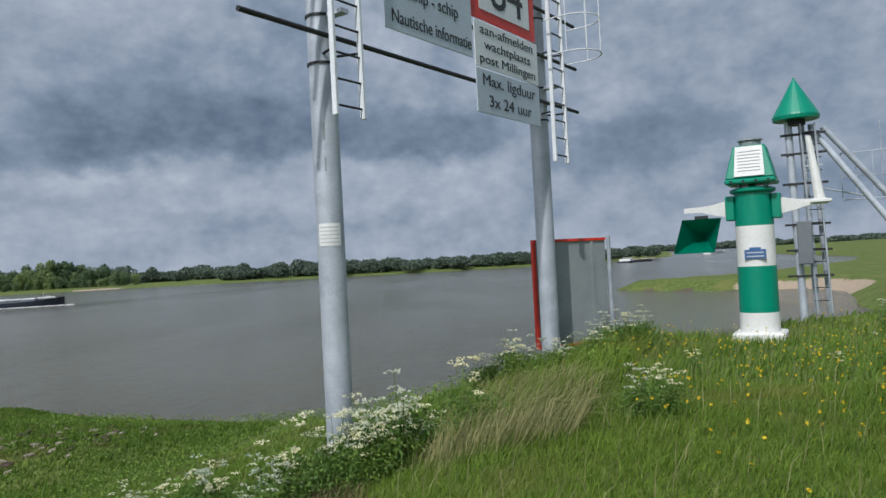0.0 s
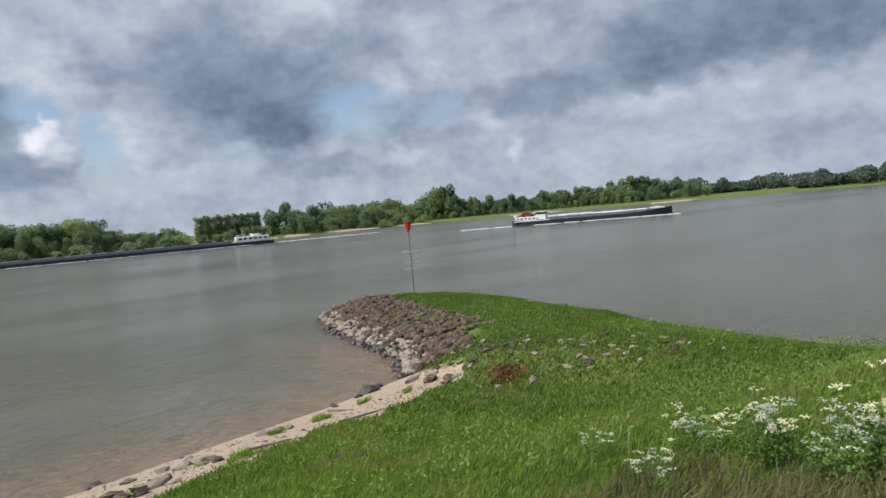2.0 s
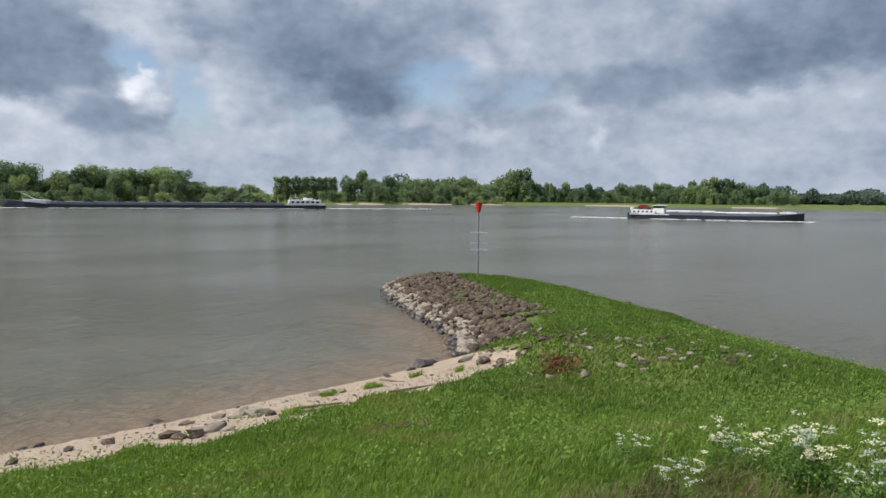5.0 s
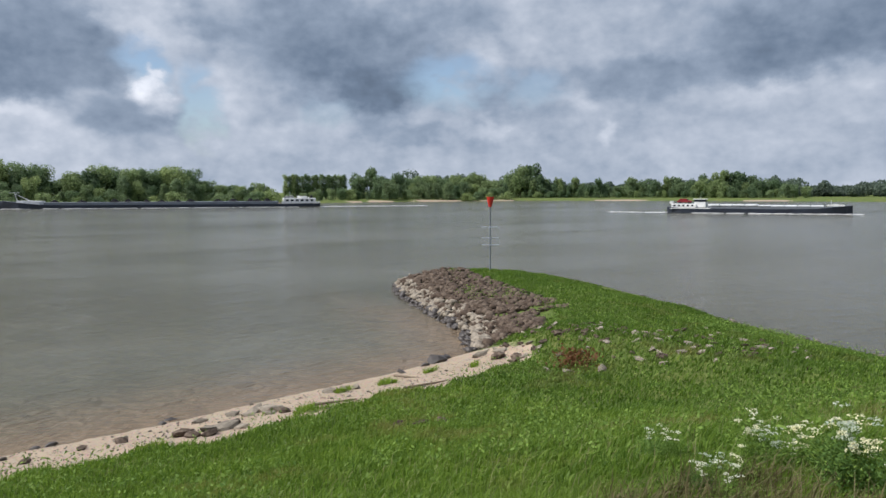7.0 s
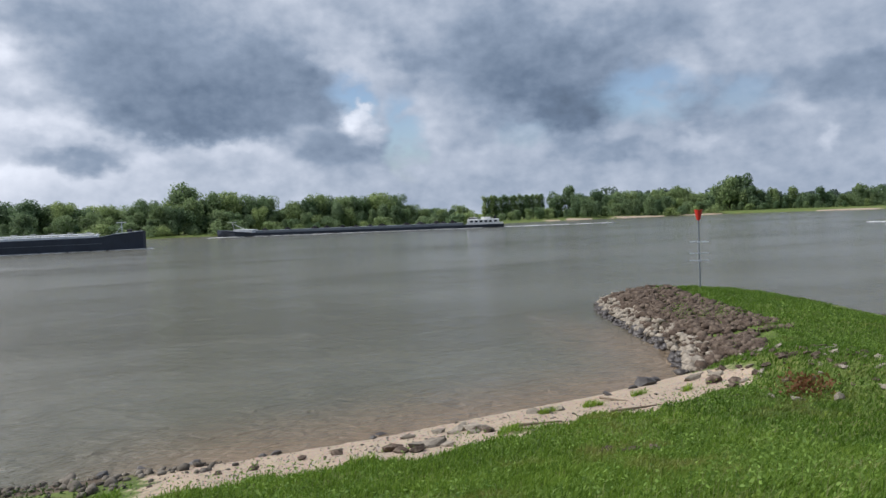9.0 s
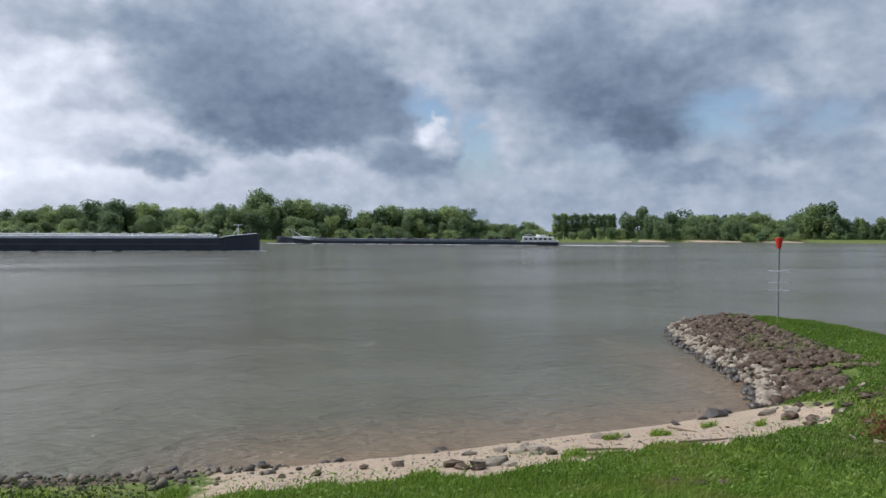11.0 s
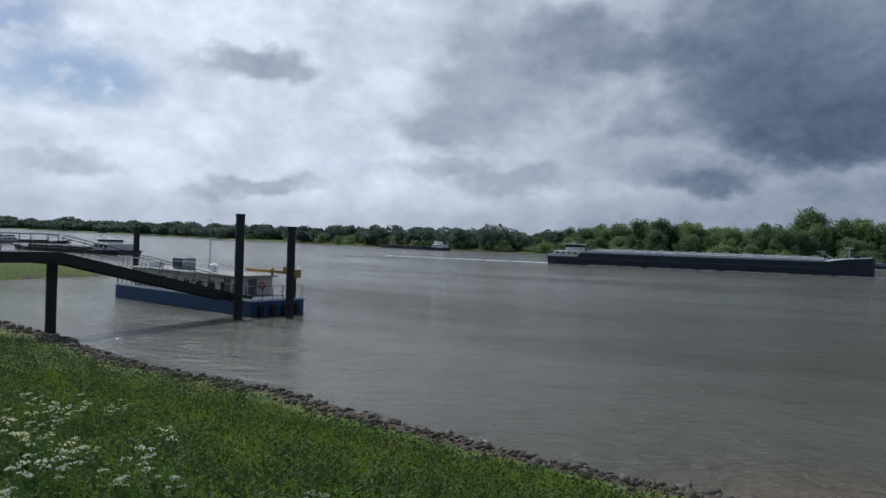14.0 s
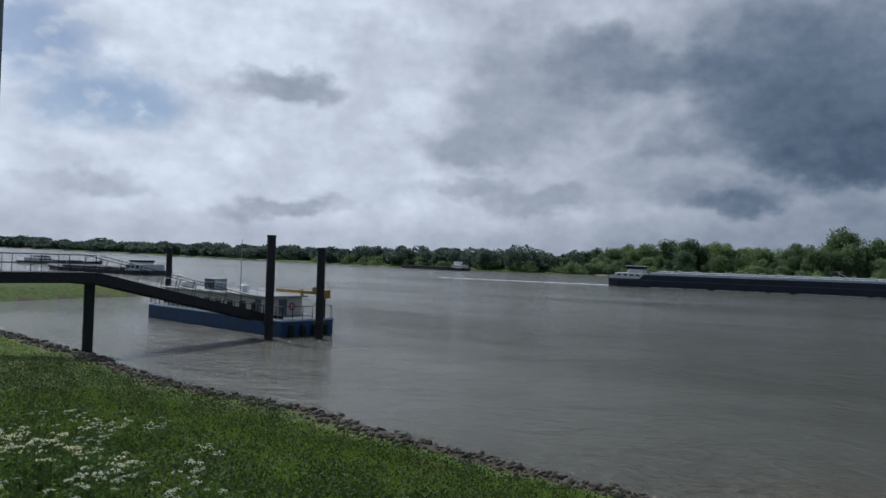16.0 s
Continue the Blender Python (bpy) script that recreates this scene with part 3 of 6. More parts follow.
def lettering(text, size, width, m, parent, mat=None, name="lettering"):
    """Words in the built-in font as a thin mesh, laid on a panel (x along it, y up), fitted to a width."""
    cu = bpy.data.curves.new(name, "FONT")
    cu.body, cu.size, cu.extrude = text, size, 0.003
    cu.align_x, cu.align_y = "CENTER", "CENTER"
    tmp = bpy.data.objects.new(name, cu)
    scene.collection.objects.link(tmp)
    me = bpy.data.meshes.new_from_object(tmp.evaluated_get(bpy.context.evaluated_depsgraph_get()))
    bpy.data.objects.remove(tmp)
    xs = [v.co.x for v in me.vertices]
    k = width / max(0.01, max(xs) - min(xs)) if width else 1.0
    for v in me.vertices:
        v.co.x *= k
    me.materials.clear()
    me.materials.append(mat or INK)
    ob = new(name, me)
    ob.parent = parent
    ob.matrix_basis = m
    return ob


# ---- the sign gantry on the dike ----
def make_gantry():
    p1, p2 = Vector((-0.61, 7.76)), Vector((2.06, 12.40))
    run = (p2 - p1).length
    z1, z2 = height(*p1) - 0.1, height(*p2) - 0.1
    turn = math.degrees(math.atan2(p2.y - p1.y, p2.x - p1.x))
    g = thing("sign_gantry", pose(p1.x, p1.y, 0, 0, 0, turn), "grey galvanised two-post gantry carrying shipping signs and ladders", "sign gantry")
    top = 12.6
    for s, z in ((0, z1), (run, z2)):
        post = part("post", tubed((s, 0, z), (s, 0, top), 0.160, sides=32), GALVANISED, g, smooth=False)
        part("post_cap", tubed((s, 0, top), (s, 0, top + 0.03), 0.175, sides=24), GALVANISED, post)
        for zz in (8.62, 9.18, 10.4):
            part("clamp", tubed((s, 0, zz - 0.014), (s, 0, zz + 0.014), 0.176, sides=24), DARK_STEEL, post)
        # ladder with square stiles, standing off the post
        lad = part("ladder", boxed(s - 0.06, -0.40, 9.15, s + 0.06, -0.14, 9.20), GALVANISED, g, "pale aluminium ladder fixed to the post")
        low = 7.95 if s == 0 else 7.85
        for x in (-0.23, 0.23):
            part("stile", boxed(s + x - 0.022, -0.43, low, s + x + 0.022, -0.36, top, bevel=0.006), PANEL_WHITE, lad)
        zz = low + 0.12
        while zz < top:
            part("rung", tubed((s - 0.22, -0.395, zz), (s + 0.22, -0.395, zz), 0.014, sides=8), DARK_STEEL, lad)
            zz += 0.30
        for zz in (8.72, 9.75, 10.9):
            for x in (-0.2, 0.2):
                part("standoff", tubed((s + x, -0.38, zz), (s + x * 0.5, -0.12, zz), 0.016, sides=8), DARK_STEEL, lad)
        # safety cage
        c = (s + 0.0, -0.80)
        for zz in (9.62, 10.22, 10.82, 11.42, 12.02):
            bm = bmesh.new()
            pts = [(c[0] + 0.42 * math.cos(a), c[1] - 0.42 * math.sin(a) + 0.02) for a in np.linspace(0, math.pi, 13)]
            pts = [(s + 0.42, -0.40)] + pts + [(s - 0.42, -0.40)]
            for a, b in zip(pts, pts[1:]):
                tube(bm, (*a, zz), (*b, zz), 0.012, sides=6)
            if s:
                part("cage_hoop", bm, PANEL_WHITE, lad)
        if s:
            for a in (0.0, 0.8, 1.57, 2.34, 3.14):
                x, y = c[0] + 0.42 * math.cos(a), c[1] - 0.42 * math.sin(a)
                part("cage_bar", tubed((x, y, 9.62), (x, y, 12.2), 0.008, sides=6), PANEL_WHITE, lad)
    # weathered streaks: raised flaking seam on the near post
    for zz, hh in ((7.72, 0.20), (7.36, 0.16)):
        part("scuff", wrap(0.160, 0.163, 214, 221, zz, zz + hh), BOARD_BACK, g)
    for zz in (8.90, 9.70, 10.50, 11.4):
        part("crossbar", tubed((-1.40, -0.22, zz), (run + 1.15, -0.22, zz), 0.030, sides=12), DARK_STEEL, g, "dark steel crossbar")
    note = part("sticker", wrap(0.161, 0.165, 172, 268, 6.50, 6.76), WHITE_PAINT, g, "small white notice stuck on the post")
    for k in range(5):
        part("print_line", wrap(0.1652, 0.1665, 180, 260, 6.535 + 0.043 * k, 6.549 + 0.043 * k), PALE_INK, note)

    def panel(x0, z0, x1, z1, mat, label, y=-0.27):
        x0, x1, z0, z1 = x0 - 0.40, x1 - 0.40, z0 - 0.15, z1 - 0.15
        p = part("sign_panel", boxed(x0, y - 0.02, z0, x1, y, z1, bevel=0.004), mat, g, label)
        return p

    def words(p, text, x, z, size, width, y=-0.2935):
        lettering(text, size, width, pose(x - 0.40, y, z - 0.15, 90, 0, 0), p)

    w1 = panel(1.27, 9.36, 3.26, 10.75, PANEL_GREY, "pale grey panel lettered in black")
    words(w1, "Nautische informatie", 2.30, 9.54, 0.25, 1.82)
    words(w1, "schip - schip", 2.30, 9.92, 0.25, 1.20)
    w2 = panel(3.32, 9.27, 5.26, 9.96, PANEL_WHITE, "white panel lettered in black")
    for text, z, w in (("aan-afmelden", 9.84, 1.62), ("wachtplaats", 9.62, 1.42), ("post Millingen", 9.40, 1.70)):
        words(w2, text, 4.29, z, 0.20, w)
    w3 = panel(3.32, 8.58, 5.26, 9.24, PANEL_GREY, "pale grey panel lettered in black")
    words(w3, "Max. ligduur", 4.29, 9.08, 0.25, 1.62)
    words(w3, "3x 24 uur", 4.29, 8.77, 0.25, 1.30)
    red = panel(2.0, 10.0, 5.26, 12.4, RED_PAINT, "white board with a broad red border", y=-0.245)
    white = part("sign_face", boxed(3.12, -0.276, 10.01, 4.66, -0.268, 12.2), PANEL_WHITE, red)
    lettering("84", 0.95, 1.0, pose(3.95, -0.279, 10.40, 90, 0, 0), white)
    return g


def wrap(r0, r1, a0, a1, z0, z1):
    """A thin sheet wrapped round an upright post, between two angles."""
    bm = bmesh.new()
    rows = []
    for k in range(9):
        a = radians(a0 + (a1 - a0) * k / 8)
        rows.append([bm.verts.new((r * math.cos(a), r * math.sin(a), z)) for r, z in ((r0, z0), (r1, z0), (r1, z1), (r0, z1))])
    for lo, hi in zip(rows, rows[1:]):
        for k in range(4):
            bm.faces.new((lo[k], lo[(k + 1) % 4], hi[(k + 1) % 4], hi[k]))
    bm.faces.new(rows[0]), bm.faces.new(rows[-1])
    bmesh.ops.recalc_face_normals(bm, faces=bm.faces)
    return bm


def make_board():
    a, b = Vector((1.83, 12.74)), Vector((3.26, 13.62))
    w = (b - a).length
    z = height(*a)
    t = thing("river_sign_board", pose(a.x, a.y, 0, 0, 0, math.degrees(math.atan2(b.y - a.y, b.x - a.x))),
              "grey back of a red-edged sign board standing in tall grass", "sign board")
    part("panel", boxed(0.03, 0.0, 4.62, w - 0.05, 0.02, 6.50), BOARD_BACK, t)
    part("edge", boxed(0.0, -0.03, 4.58, 0.05, 0.05, 6.55), RED_PAINT, t, "red edge strip")
    part("edge", boxed(0.05, -0.03, 6.50, w - 0.05, 0.05, 6.55), RED_PAINT, t, "red edge strip")
    part("edge", boxed(0.05, -0.03, 4.58, w - 0.05, 0.05, 4.62), RED_PAINT, t, "red edge strip")
    for x in (0.35, w - 0.40):
        part("stiffener", boxed(x, -0.022, 4.62, x + 0.06, -0.001, 6.50), BOARD_BACK, t)
    for x in (0.12, w - 0.01):
        part("post", tubed((x, -0.06, z - 0.4), (x, -0.06, 6.58), 0.038, sides=12), GALVANISED, t)
    return t


# ---- green and white beacon, and the mast with the cone ----
def make_beacon():
    x, y = 6.18, 14.24
    z = height(x, y) - 0.05
    face = math.degrees(math.atan2(-0.98 - y, 1.55 - x)) + 84        # its panel looks back along the dike
    t = thing("channel_beacon", pose(x, y, z, 0, 0, face), "green and white banded steel river beacon with lantern hood and arms", "beacon")
    b = 4.33 - z
    part("plinth", boxed(-0.47, -0.47, -0.15, 0.47, 0.47, b + 0.25, bevel=0.03), WHITE_PAINT, t, "white square plinth block")
    for z0, z1, mat in ((b + 0.25, b + 0.63, WHITE_PAINT), (b + 0.63, b + 1.52, GREEN_PAINT), (b + 1.52, b + 2.30, WHITE_PAINT), (b + 2.30, b + 2.96, GREEN_PAINT)):
        part("band", lathe([(0.365 - 0.006 * z0, z0), (0.365 - 0.006 * z1, z1)], 36), mat, t, "green painted drum" if mat is GREEN_PAINT else "white painted drum", smooth=False)
    part("collar", lathe([(0.39, b + 2.94), (0.42, b + 2.97), (0.42, b + 3.01), (0.34, b + 3.04)], 32), GREEN_PAINT, t)
    for s in (-1, 1):
        part("shoulder_plate", boxed(s * 0.33, -0.16, b + 2.42, s * 0.50, 0.16, b + 2.90, bevel=0.02), GREEN_PAINT, t)
        bm = bmesh.new()
        pts = [(0.48, 0.16), (0.75, 0.10), (0.98, 0.055), (1.30, 0.05)]
        rings = []
        for px, h in pts:
            rings.append([bm.verts.new((s * px, yy, b + 2.66 + zz + (0.02 if px > 0.9 else 0))) for yy, zz in ((-0.05, -h), (0.05, -h), (0.05, h), (-0.05, h))])
        for lo, hi in zip(rings, rings[1:]):
            for k in range(4):
                bm.faces.new((lo[k], lo[(k + 1) % 4], hi[(k + 1) % 4], hi[k]))
        bm.faces.new(rings[0]), bm.faces.new(rings[-1])
        bmesh.ops.recalc_face_normals(bm, faces=bm.faces)
        part("arm", bm, WHITE_PAINT, t, "white tapering arm")
    # the hanging day mark: a hollow four-sided horn
    hx, hz = -0.98, b + 2.52
    horn = part("day_mark", boxed(hx - 0.12, -0.06, hz - 0.02, hx + 0.12, 0.06, hz + 0.04), DARK_STEEL, t, "green hollow pyramid day mark hung under the arm")
    bm = bmesh.new()
    top = [bm.verts.new((hx + dx, dy, hz - 0.03)) for dx, dy in ((-0.32, -0.30), (0.42, -0.30), (0.42, 0.30), (-0.32, 0.30))]
    mid = bm.verts.new((hx - 0.02, 0.32, hz - 0.36))
    low = [bm.verts.new((hx + dx, dy, hz - 0.70)) for dx, dy in ((-0.52, -0.30), (0.26, -0.30), (0.26, 0.30), (-0.52, 0.30))]
    bm.faces.new((top[0], top[1], mid)), bm.faces.new((top[1], low[1], mid)), bm.faces.new((low[1], low[0], mid)), bm.faces.new((low[0], top[0], mid))
    bmesh.ops.solidify(bm, geom=bm.faces[:], thickness=0.012)
    for v in low[2:] + top[2:]:
        bm.verts.remove(v)
    part("horn", bm, GREEN_PAINT, horn)
    # upright white fin on the other arm
    bm = bmesh.new()
    tube(bm, (1.16, 0, b + 2.70), (1.02, 0, b + 3.92), 0.10, 0.05, sides=10)
    part("fin", bm, WHITE_PAINT, t, "white upright fin")
    part("fin_foot", boxed(1.0, -0.12, b + 2.66, 1.36, 0.12, b + 2.72, bevel=0.01), WHITE_PAINT, t)
    # lantern hood: a four-sided frustum on short legs
    hood = part("lantern_hood", frustum(0.440, 0.440, b + 3.20, 0.285, 0.285, b + 3.84), GREEN_PAINT, t, "green four-sided lantern hood")
    part("skirt", boxed(-0.455, -0.455, b + 3.10, 0.455, 0.455, b + 3.20, bevel=0.03), GREEN_PAINT, hood)
    for k in range(4):
        part("bolt", tubed((-0.33 + 0.22 * k, -0.463, b + 3.15), (-0.33 + 0.22 * k, -0.450, b + 3.15), 0.025, sides=8), DARK_STEEL, hood)
    lou = part("louvre_panel", slanted(0.27, 0.30, b + 3.24, b + 3.82, -0.430, -0.290, 0.03), WHITE_PAINT, hood, "white slotted panel")
    for k in range(7):
        zz = b + 3.34 + 0.062 * k
        yy = -0.430 + (zz - (b + 3.24)) / 0.58 * 0.140 - 0.032
        part("slot", boxed(-0.20, yy - 0.006, zz, 0.20, yy + 0.010, zz + 0.012), PALE_INK, lou)
    part("cap", lathe([(0.19, b + 3.84), (0.20, b + 3.93), (0.17, b + 3.95)], 20), BOARD_BACK, hood)
    part("cap_rim", lathe([(0.23, b + 3.95), (0.23, b + 3.98)], 20), BOARD_BACK, hood)
    for dx, dy in ((-0.24, -0.24), (0.24, -0.24), (0.24, 0.24), (-0.24, 0.24)):
        part("leg", tubed((dx, dy, b + 2.98), (dx, dy, b + 3.12), 0.022, sides=8), GALVANISED, t)
    part("lamp_stem", tubed((0, 0, b + 2.98), (0, 0, b + 3.14), 0.07, sides=12), GREEN_PAINT, t)
    plate = part("name_plate", boxed(-0.17, -0.372, b + 1.66, 0.21, -0.320, b + 1.84), PLATE_BLUE, t, "small blue plate with pale lines")
    part("plate_top", boxed(-0.08, -0.372, b + 1.84, 0.12, -0.322, b + 1.88), PLATE_BLUE, plate)
    for k in range(2):
        part("print_line", boxed(-0.13, -0.3765, b + 1.70 + 0.07 * k, 0.17, -0.3715, b + 1.722 + 0.07 * k), PALE_INK, plate)
    return t


def frustum(w0, d0, z0, w1, d1, z1):
    bm = bmesh.new()
    lo = [bm.verts.new((sx * w0, sy * d0, z0)) for sx, sy in ((-1, -1), (1, -1), (1, 1), (-1, 1))]
    hi = [bm.verts.new((sx * w1, sy * d1, z1)) for sx, sy in ((-1, -1), (1, -1), (1, 1), (-1, 1))]
    for k in range(4):
        bm.faces.new((lo[k], lo[(k + 1) % 4], hi[(k + 1) % 4], hi[k]))
    bm.faces.new(list(reversed(lo))), bm.faces.new(hi)
    bmesh.ops.bevel(bm, geom=bm.edges[:], offset=0.02, segments=1, affect="EDGES")
    return bm


def slanted(w0, w1, z0, z1, y0, y1, thick):
    """A flat panel that leans back between two heights."""
    bm = bmesh.new()
    pts = []
    for off in (-thick, 0.0):
        pts.append([bm.verts.new(p) for p in ((-w0, y0 + off, z0), (w0, y0 + off, z0), (w1 - 0.06, y1 + off, z1), (-w1 + 0.06, y1 + off, z1))])
    a, b = pts
    bm.faces.new(a), bm.faces.new(list(reversed(b)))
    for k in range(4):
        bm.faces.new((a[(k + 1) % 4], a[k], b[k], b[(k + 1) % 4]))
    return bm


def make_signal_mast():
    x, y = 8.22, 17.36
    z = height(x, y) - 0.3
    t = thing("signal_mast", pose(x, y, z, 0, 0, -20), "galvanised raking-leg mast topped by a green cone day mark", "signal mast")
    b = -z
    part("leg", tubed((-0.05, 0, 0), (-0.18, 0, b + 9.1), 0.085, sides=16), GALVANISED, t)
    part("leg", tubed((0.52, 0.1, 0), (0.30, 0.1, b + 9.0), 0.06, sides=12), GALVANISED, t)
    part("leg", tubed((0.22, 0.25, b + 4.6), (0.10, 0.2, b + 9.05), 0.07, sides=12), GALVANISED, t)
    for dx, dy, top in ((3.55, -0.2, 8.9), (4.35, 0.9, 8.95)):
        part("raking_leg", tubed((dx, dy, b + 3.9), (0.30 + (0.25 if dy > 0 else 0), 0.05 + (0.3 if dy > 0 else 0), b + top), 0.072, sides=14), GALVANISED, t)
    cone = lathe([(0.50, b + 9.12), (0.515, b + 9.20), (0.50, b + 9.24), (0.035, b + 10.06), (0.02, b + 10.12)], 32)
    part("cone", cone, GREEN_PAINT, t, "green cone day mark")
    part("cone_seat", tubed((0, 0, b + 9.0), (0, 0, b + 9.13), 0.2, sides=16), DARK_STEEL, t)
    lad = part("ladder", boxed(0.10, -0.16, b + 8.0, 0.50, -0.10, b + 8.04), GALVANISED, t, "thin steel ladder up the mast")
    for xx in (0.16, 0.46):
        part("stile", tubed((xx + 0.06, -0.16, b + 4.6), (xx - 0.08, -0.16, b + 9.0), 0.022, sides=8), GALVANISED, lad)
    for k in range(14):
        part("rung", tubed((0.16, -0.16, b + 4.9 + 0.3 * k), (0.48, -0.16, b + 4.9 + 0.3 * k), 0.012, sides=6), DARK_STEEL, lad)
    for k, zz in enumerate((5.45, 6.05, 6.65, 7.6, 8.3, 8.75)):
        part("clamp", boxed(-0.36, -0.10, b + zz, 0.60, -0.02, b + zz + 0.05), DARK_STEEL, t)
    part("cabinet", boxed(-0.12, -0.30, b + 5.75, 0.20, -0.05, b + 6.75, bevel=0.02), BARGE_GREY, t, "grey equipment cabinet")
    part("lamp_arm", tubed((0.5, 0.3, b + 7.5), (1.6, 0.6, b + 7.2), 0.02, sides=8), GALVANISED, t)
    basket = part("work_basket", tubed((0.9, 0.5, b + 7.2), (1.9, 0.5, b + 7.2), 0.016, sides=6), GALVANISED, t, "thin railed work platform")
    for xx in (0.9, 1.2, 1.55, 1.9):
        part("rail_post", tubed((xx, 0.5, b + 7.2), (xx, 0.5, b + 8.3), 0.012, sides=6), GALVANISED, basket)
    for zz in (7.75, 8.3):
        part("rail", tubed((0.9, 0.5, b + zz), (1.9, 0.5, b + zz), 0.012, sides=6), GALVANISED, basket)
    part("aerial", tubed((1.75, 0.7, b + 7.2), (1.75, 0.7, b + 9.0), 0.012, sides=6), GALVANISED, basket)
    return t


def make_groyne_marker():
    x, y = -34.56, 30.11
    z = height(x, y)
    t = thing("groyne_marker", pose(x, y, z - 0.2, 0, 0, 50), "thin grey marker pole with red topmark on the groyne", "marker pole")
    b = 0.2 - z
    part("pole", tubed((0, 0, 0), (0, 0, b + 5.40), 0.052, 0.045, sides=12), BARGE_GREY, t)
    for zz in (3.95, 3.28, 2.86):
        part("rung_bar", tubed((-0.54, 0, b + zz), (0.54, 0, b + zz), 0.028, sides=8), GALVANISED, t)
        part("bar_clamp", boxed(-0.07, -0.06, b + zz - 0.05, 0.07, 0.06, b + zz + 0.05), GALVANISED, t)
    bm = bmesh.new()
    bmesh.ops.create_cone(bm, cap_ends=True, segments=20, radius1=0.10, radius2=0.235, depth=0.62, matrix=Matrix.Translation((0, 0, b + 5.52)))
    part("topmark", bm, RED_PAINT, t, "red inverted cone topmark")
    return t


def make_near_post():
    """The old post beside the path, close to the eye at the end."""
    x, y = 0.082, -1.373
    z = height(x, y)
    t = thing("steel_post", pose(x, y, z - 0.1, 0, 0, -31), "weathered grey steel edge strip on a dark brown timber post", "post")
    part("timber", boxed(0.055, -0.02, 0, 0.24, 0.16, 3.3, bevel=0.008), BARK, t, "dark brown timber post")
    strip = part("edge_strip", boxed(0.0, 0.0, 0, 0.062, 0.035, 3.3, bevel=0.004), BOARD_BACK, t, "grey steel strip")
    for z0, z1 in ((0.42, 0.70), (1.085, 1.239), (1.59, 1.72)):
        part("rust_patch", boxed(0.003, 0.036, z0, 0.059, 0.039, z1, bevel=0.001), RUSTY, strip, "rust-brown patch")
    return t


# ---- landing stage ----
def make_pontoon():
    near = Vector((-43.2, -34.6))
    back = Vector((-48.3, -53.8))
    run = (near - back).length
    turn = math.degrees(math.atan2(near.y - back.y, near.x - back.x))
    t = thing("landing_pontoon", pose(back.x, back.y, 0, 0, 0, turn), "blue-hulled floating landing stage with cream deckhouse", "pontoon")
    W = 5.0     # local: x along the hull, +y away from the bank
    hull = part("hull", boxed(0, 0, -0.5, run, W, 1.22, bevel=0.08), BLUE_PAINT, t, "blue steel hull")
    part("rubbing_strake", boxed(-0.05, -0.06, 1.12, run + 0.05, W + 0.06, 1.26, bevel=0.02), PANEL_GREY, hull, "pale grey deck edge")
    part("deck", boxed(0.1, 0.1, 1.24, run - 0.1, W - 0.1, 1.29), BARGE_GREY, t)
    house = part("deckhouse", boxed(1.2, 1.1, 1.06, run - 3.4, W - 0.5, 3.02), CREAM_PAINT, t, "cream deckhouse walls")
    part("roof", boxed(0.9, 0.7, 3.02, run - 3.0, W - 0.2, 3.16, bevel=0.03), ROOF_PALE, t, "pale flat roof")
    xx = 2.2
    while xx < run - 4.5:
        part("window", boxed(xx, 1.085, 1.75, xx + 0.85, 1.115, 2.55), DARK_GLASS, house)
        xx += 1.75
    part("house_door", boxed(run - 4.9, 1.083, 1.08, run - 4.15, 1.117, 2.85), BARGE_GREY, house)
    part("end_door", boxed(run - 3.415, 2.2, 1.08, run - 3.385, 3.0, 2.85), BARGE_GREY, house)
    ring = bmesh.new()
    for k in range(16):
        a, b2 = 2 * math.pi * k / 16, 2 * math.pi * (k + 1) / 16
        tube(ring, (run - 3.36, 3.5 + 0.24 * math.cos(a), 2.0 + 0.24 * math.sin(a)), (run - 3.36, 3.5 + 0.24 * math.cos(b2), 2.0 + 0.24 * math.sin(b2)), 0.05, sides=6)
    part("lifebuoy", ring, RED_PAINT, t, "red lifebuoy on the end wall")
    rail = part("railing", tubed((0.15, 0.15, 2.24), (run - 0.15, 0.15, 2.24), 0.03, sides=6), DARK_STEEL, t, "dark deck railing")
    part("mid_rail", tubed((0.15, 0.15, 1.76), (run - 0.15, 0.15, 1.76), 0.018, sides=6), DARK_STEEL, rail)
    part("end_rail", tubed((run - 0.15, 0.15, 2.24), (run - 0.15, W - 0.15, 2.24), 0.025, sides=6), DARK_STEEL, rail)
    part("end_rail", tubed((0.15, 0.15, 2.24), (0.15, W - 0.15, 2.24), 0.025, sides=6), DARK_STEEL, rail)
    for k in range(26):
        xx = 0.15 + (run - 0.3) * k / 25
        part("stanchion", tubed((xx, 0.15, 1.05), (xx, 0.15, 2.24), 0.04, sides=6), DARK_STEEL, rail)
    for k in range(1, 6):
        part("stanchion", tubed((run - 0.15, 0.15 + 0.94 * k, 1.05), (run - 0.15, 0.15 + 0.94 * k, 2.24), 0.03, sides=6), DARK_STEEL, rail)
    rr = part("roof_railing", tubed((1.0, 0.9, 3.92), (run - 3.2, 0.9, 3.92), 0.018, sides=6), GALVANISED, t)
    for k in range(14):
        xx = 1.0 + (run - 4.2) * k / 13
        part("stanchion", tubed((xx, 0.9, 3.16), (xx, 0.9, 3.92), 0.018, sides=6), GALVANISED, rr)
    unit = part("roof_unit", boxed(6.1, 1.9, 3.16, 7.8, 3.1, 4.15, bevel=0.05), BOARD_BACK, t, "grey slatted plant box on the roof")
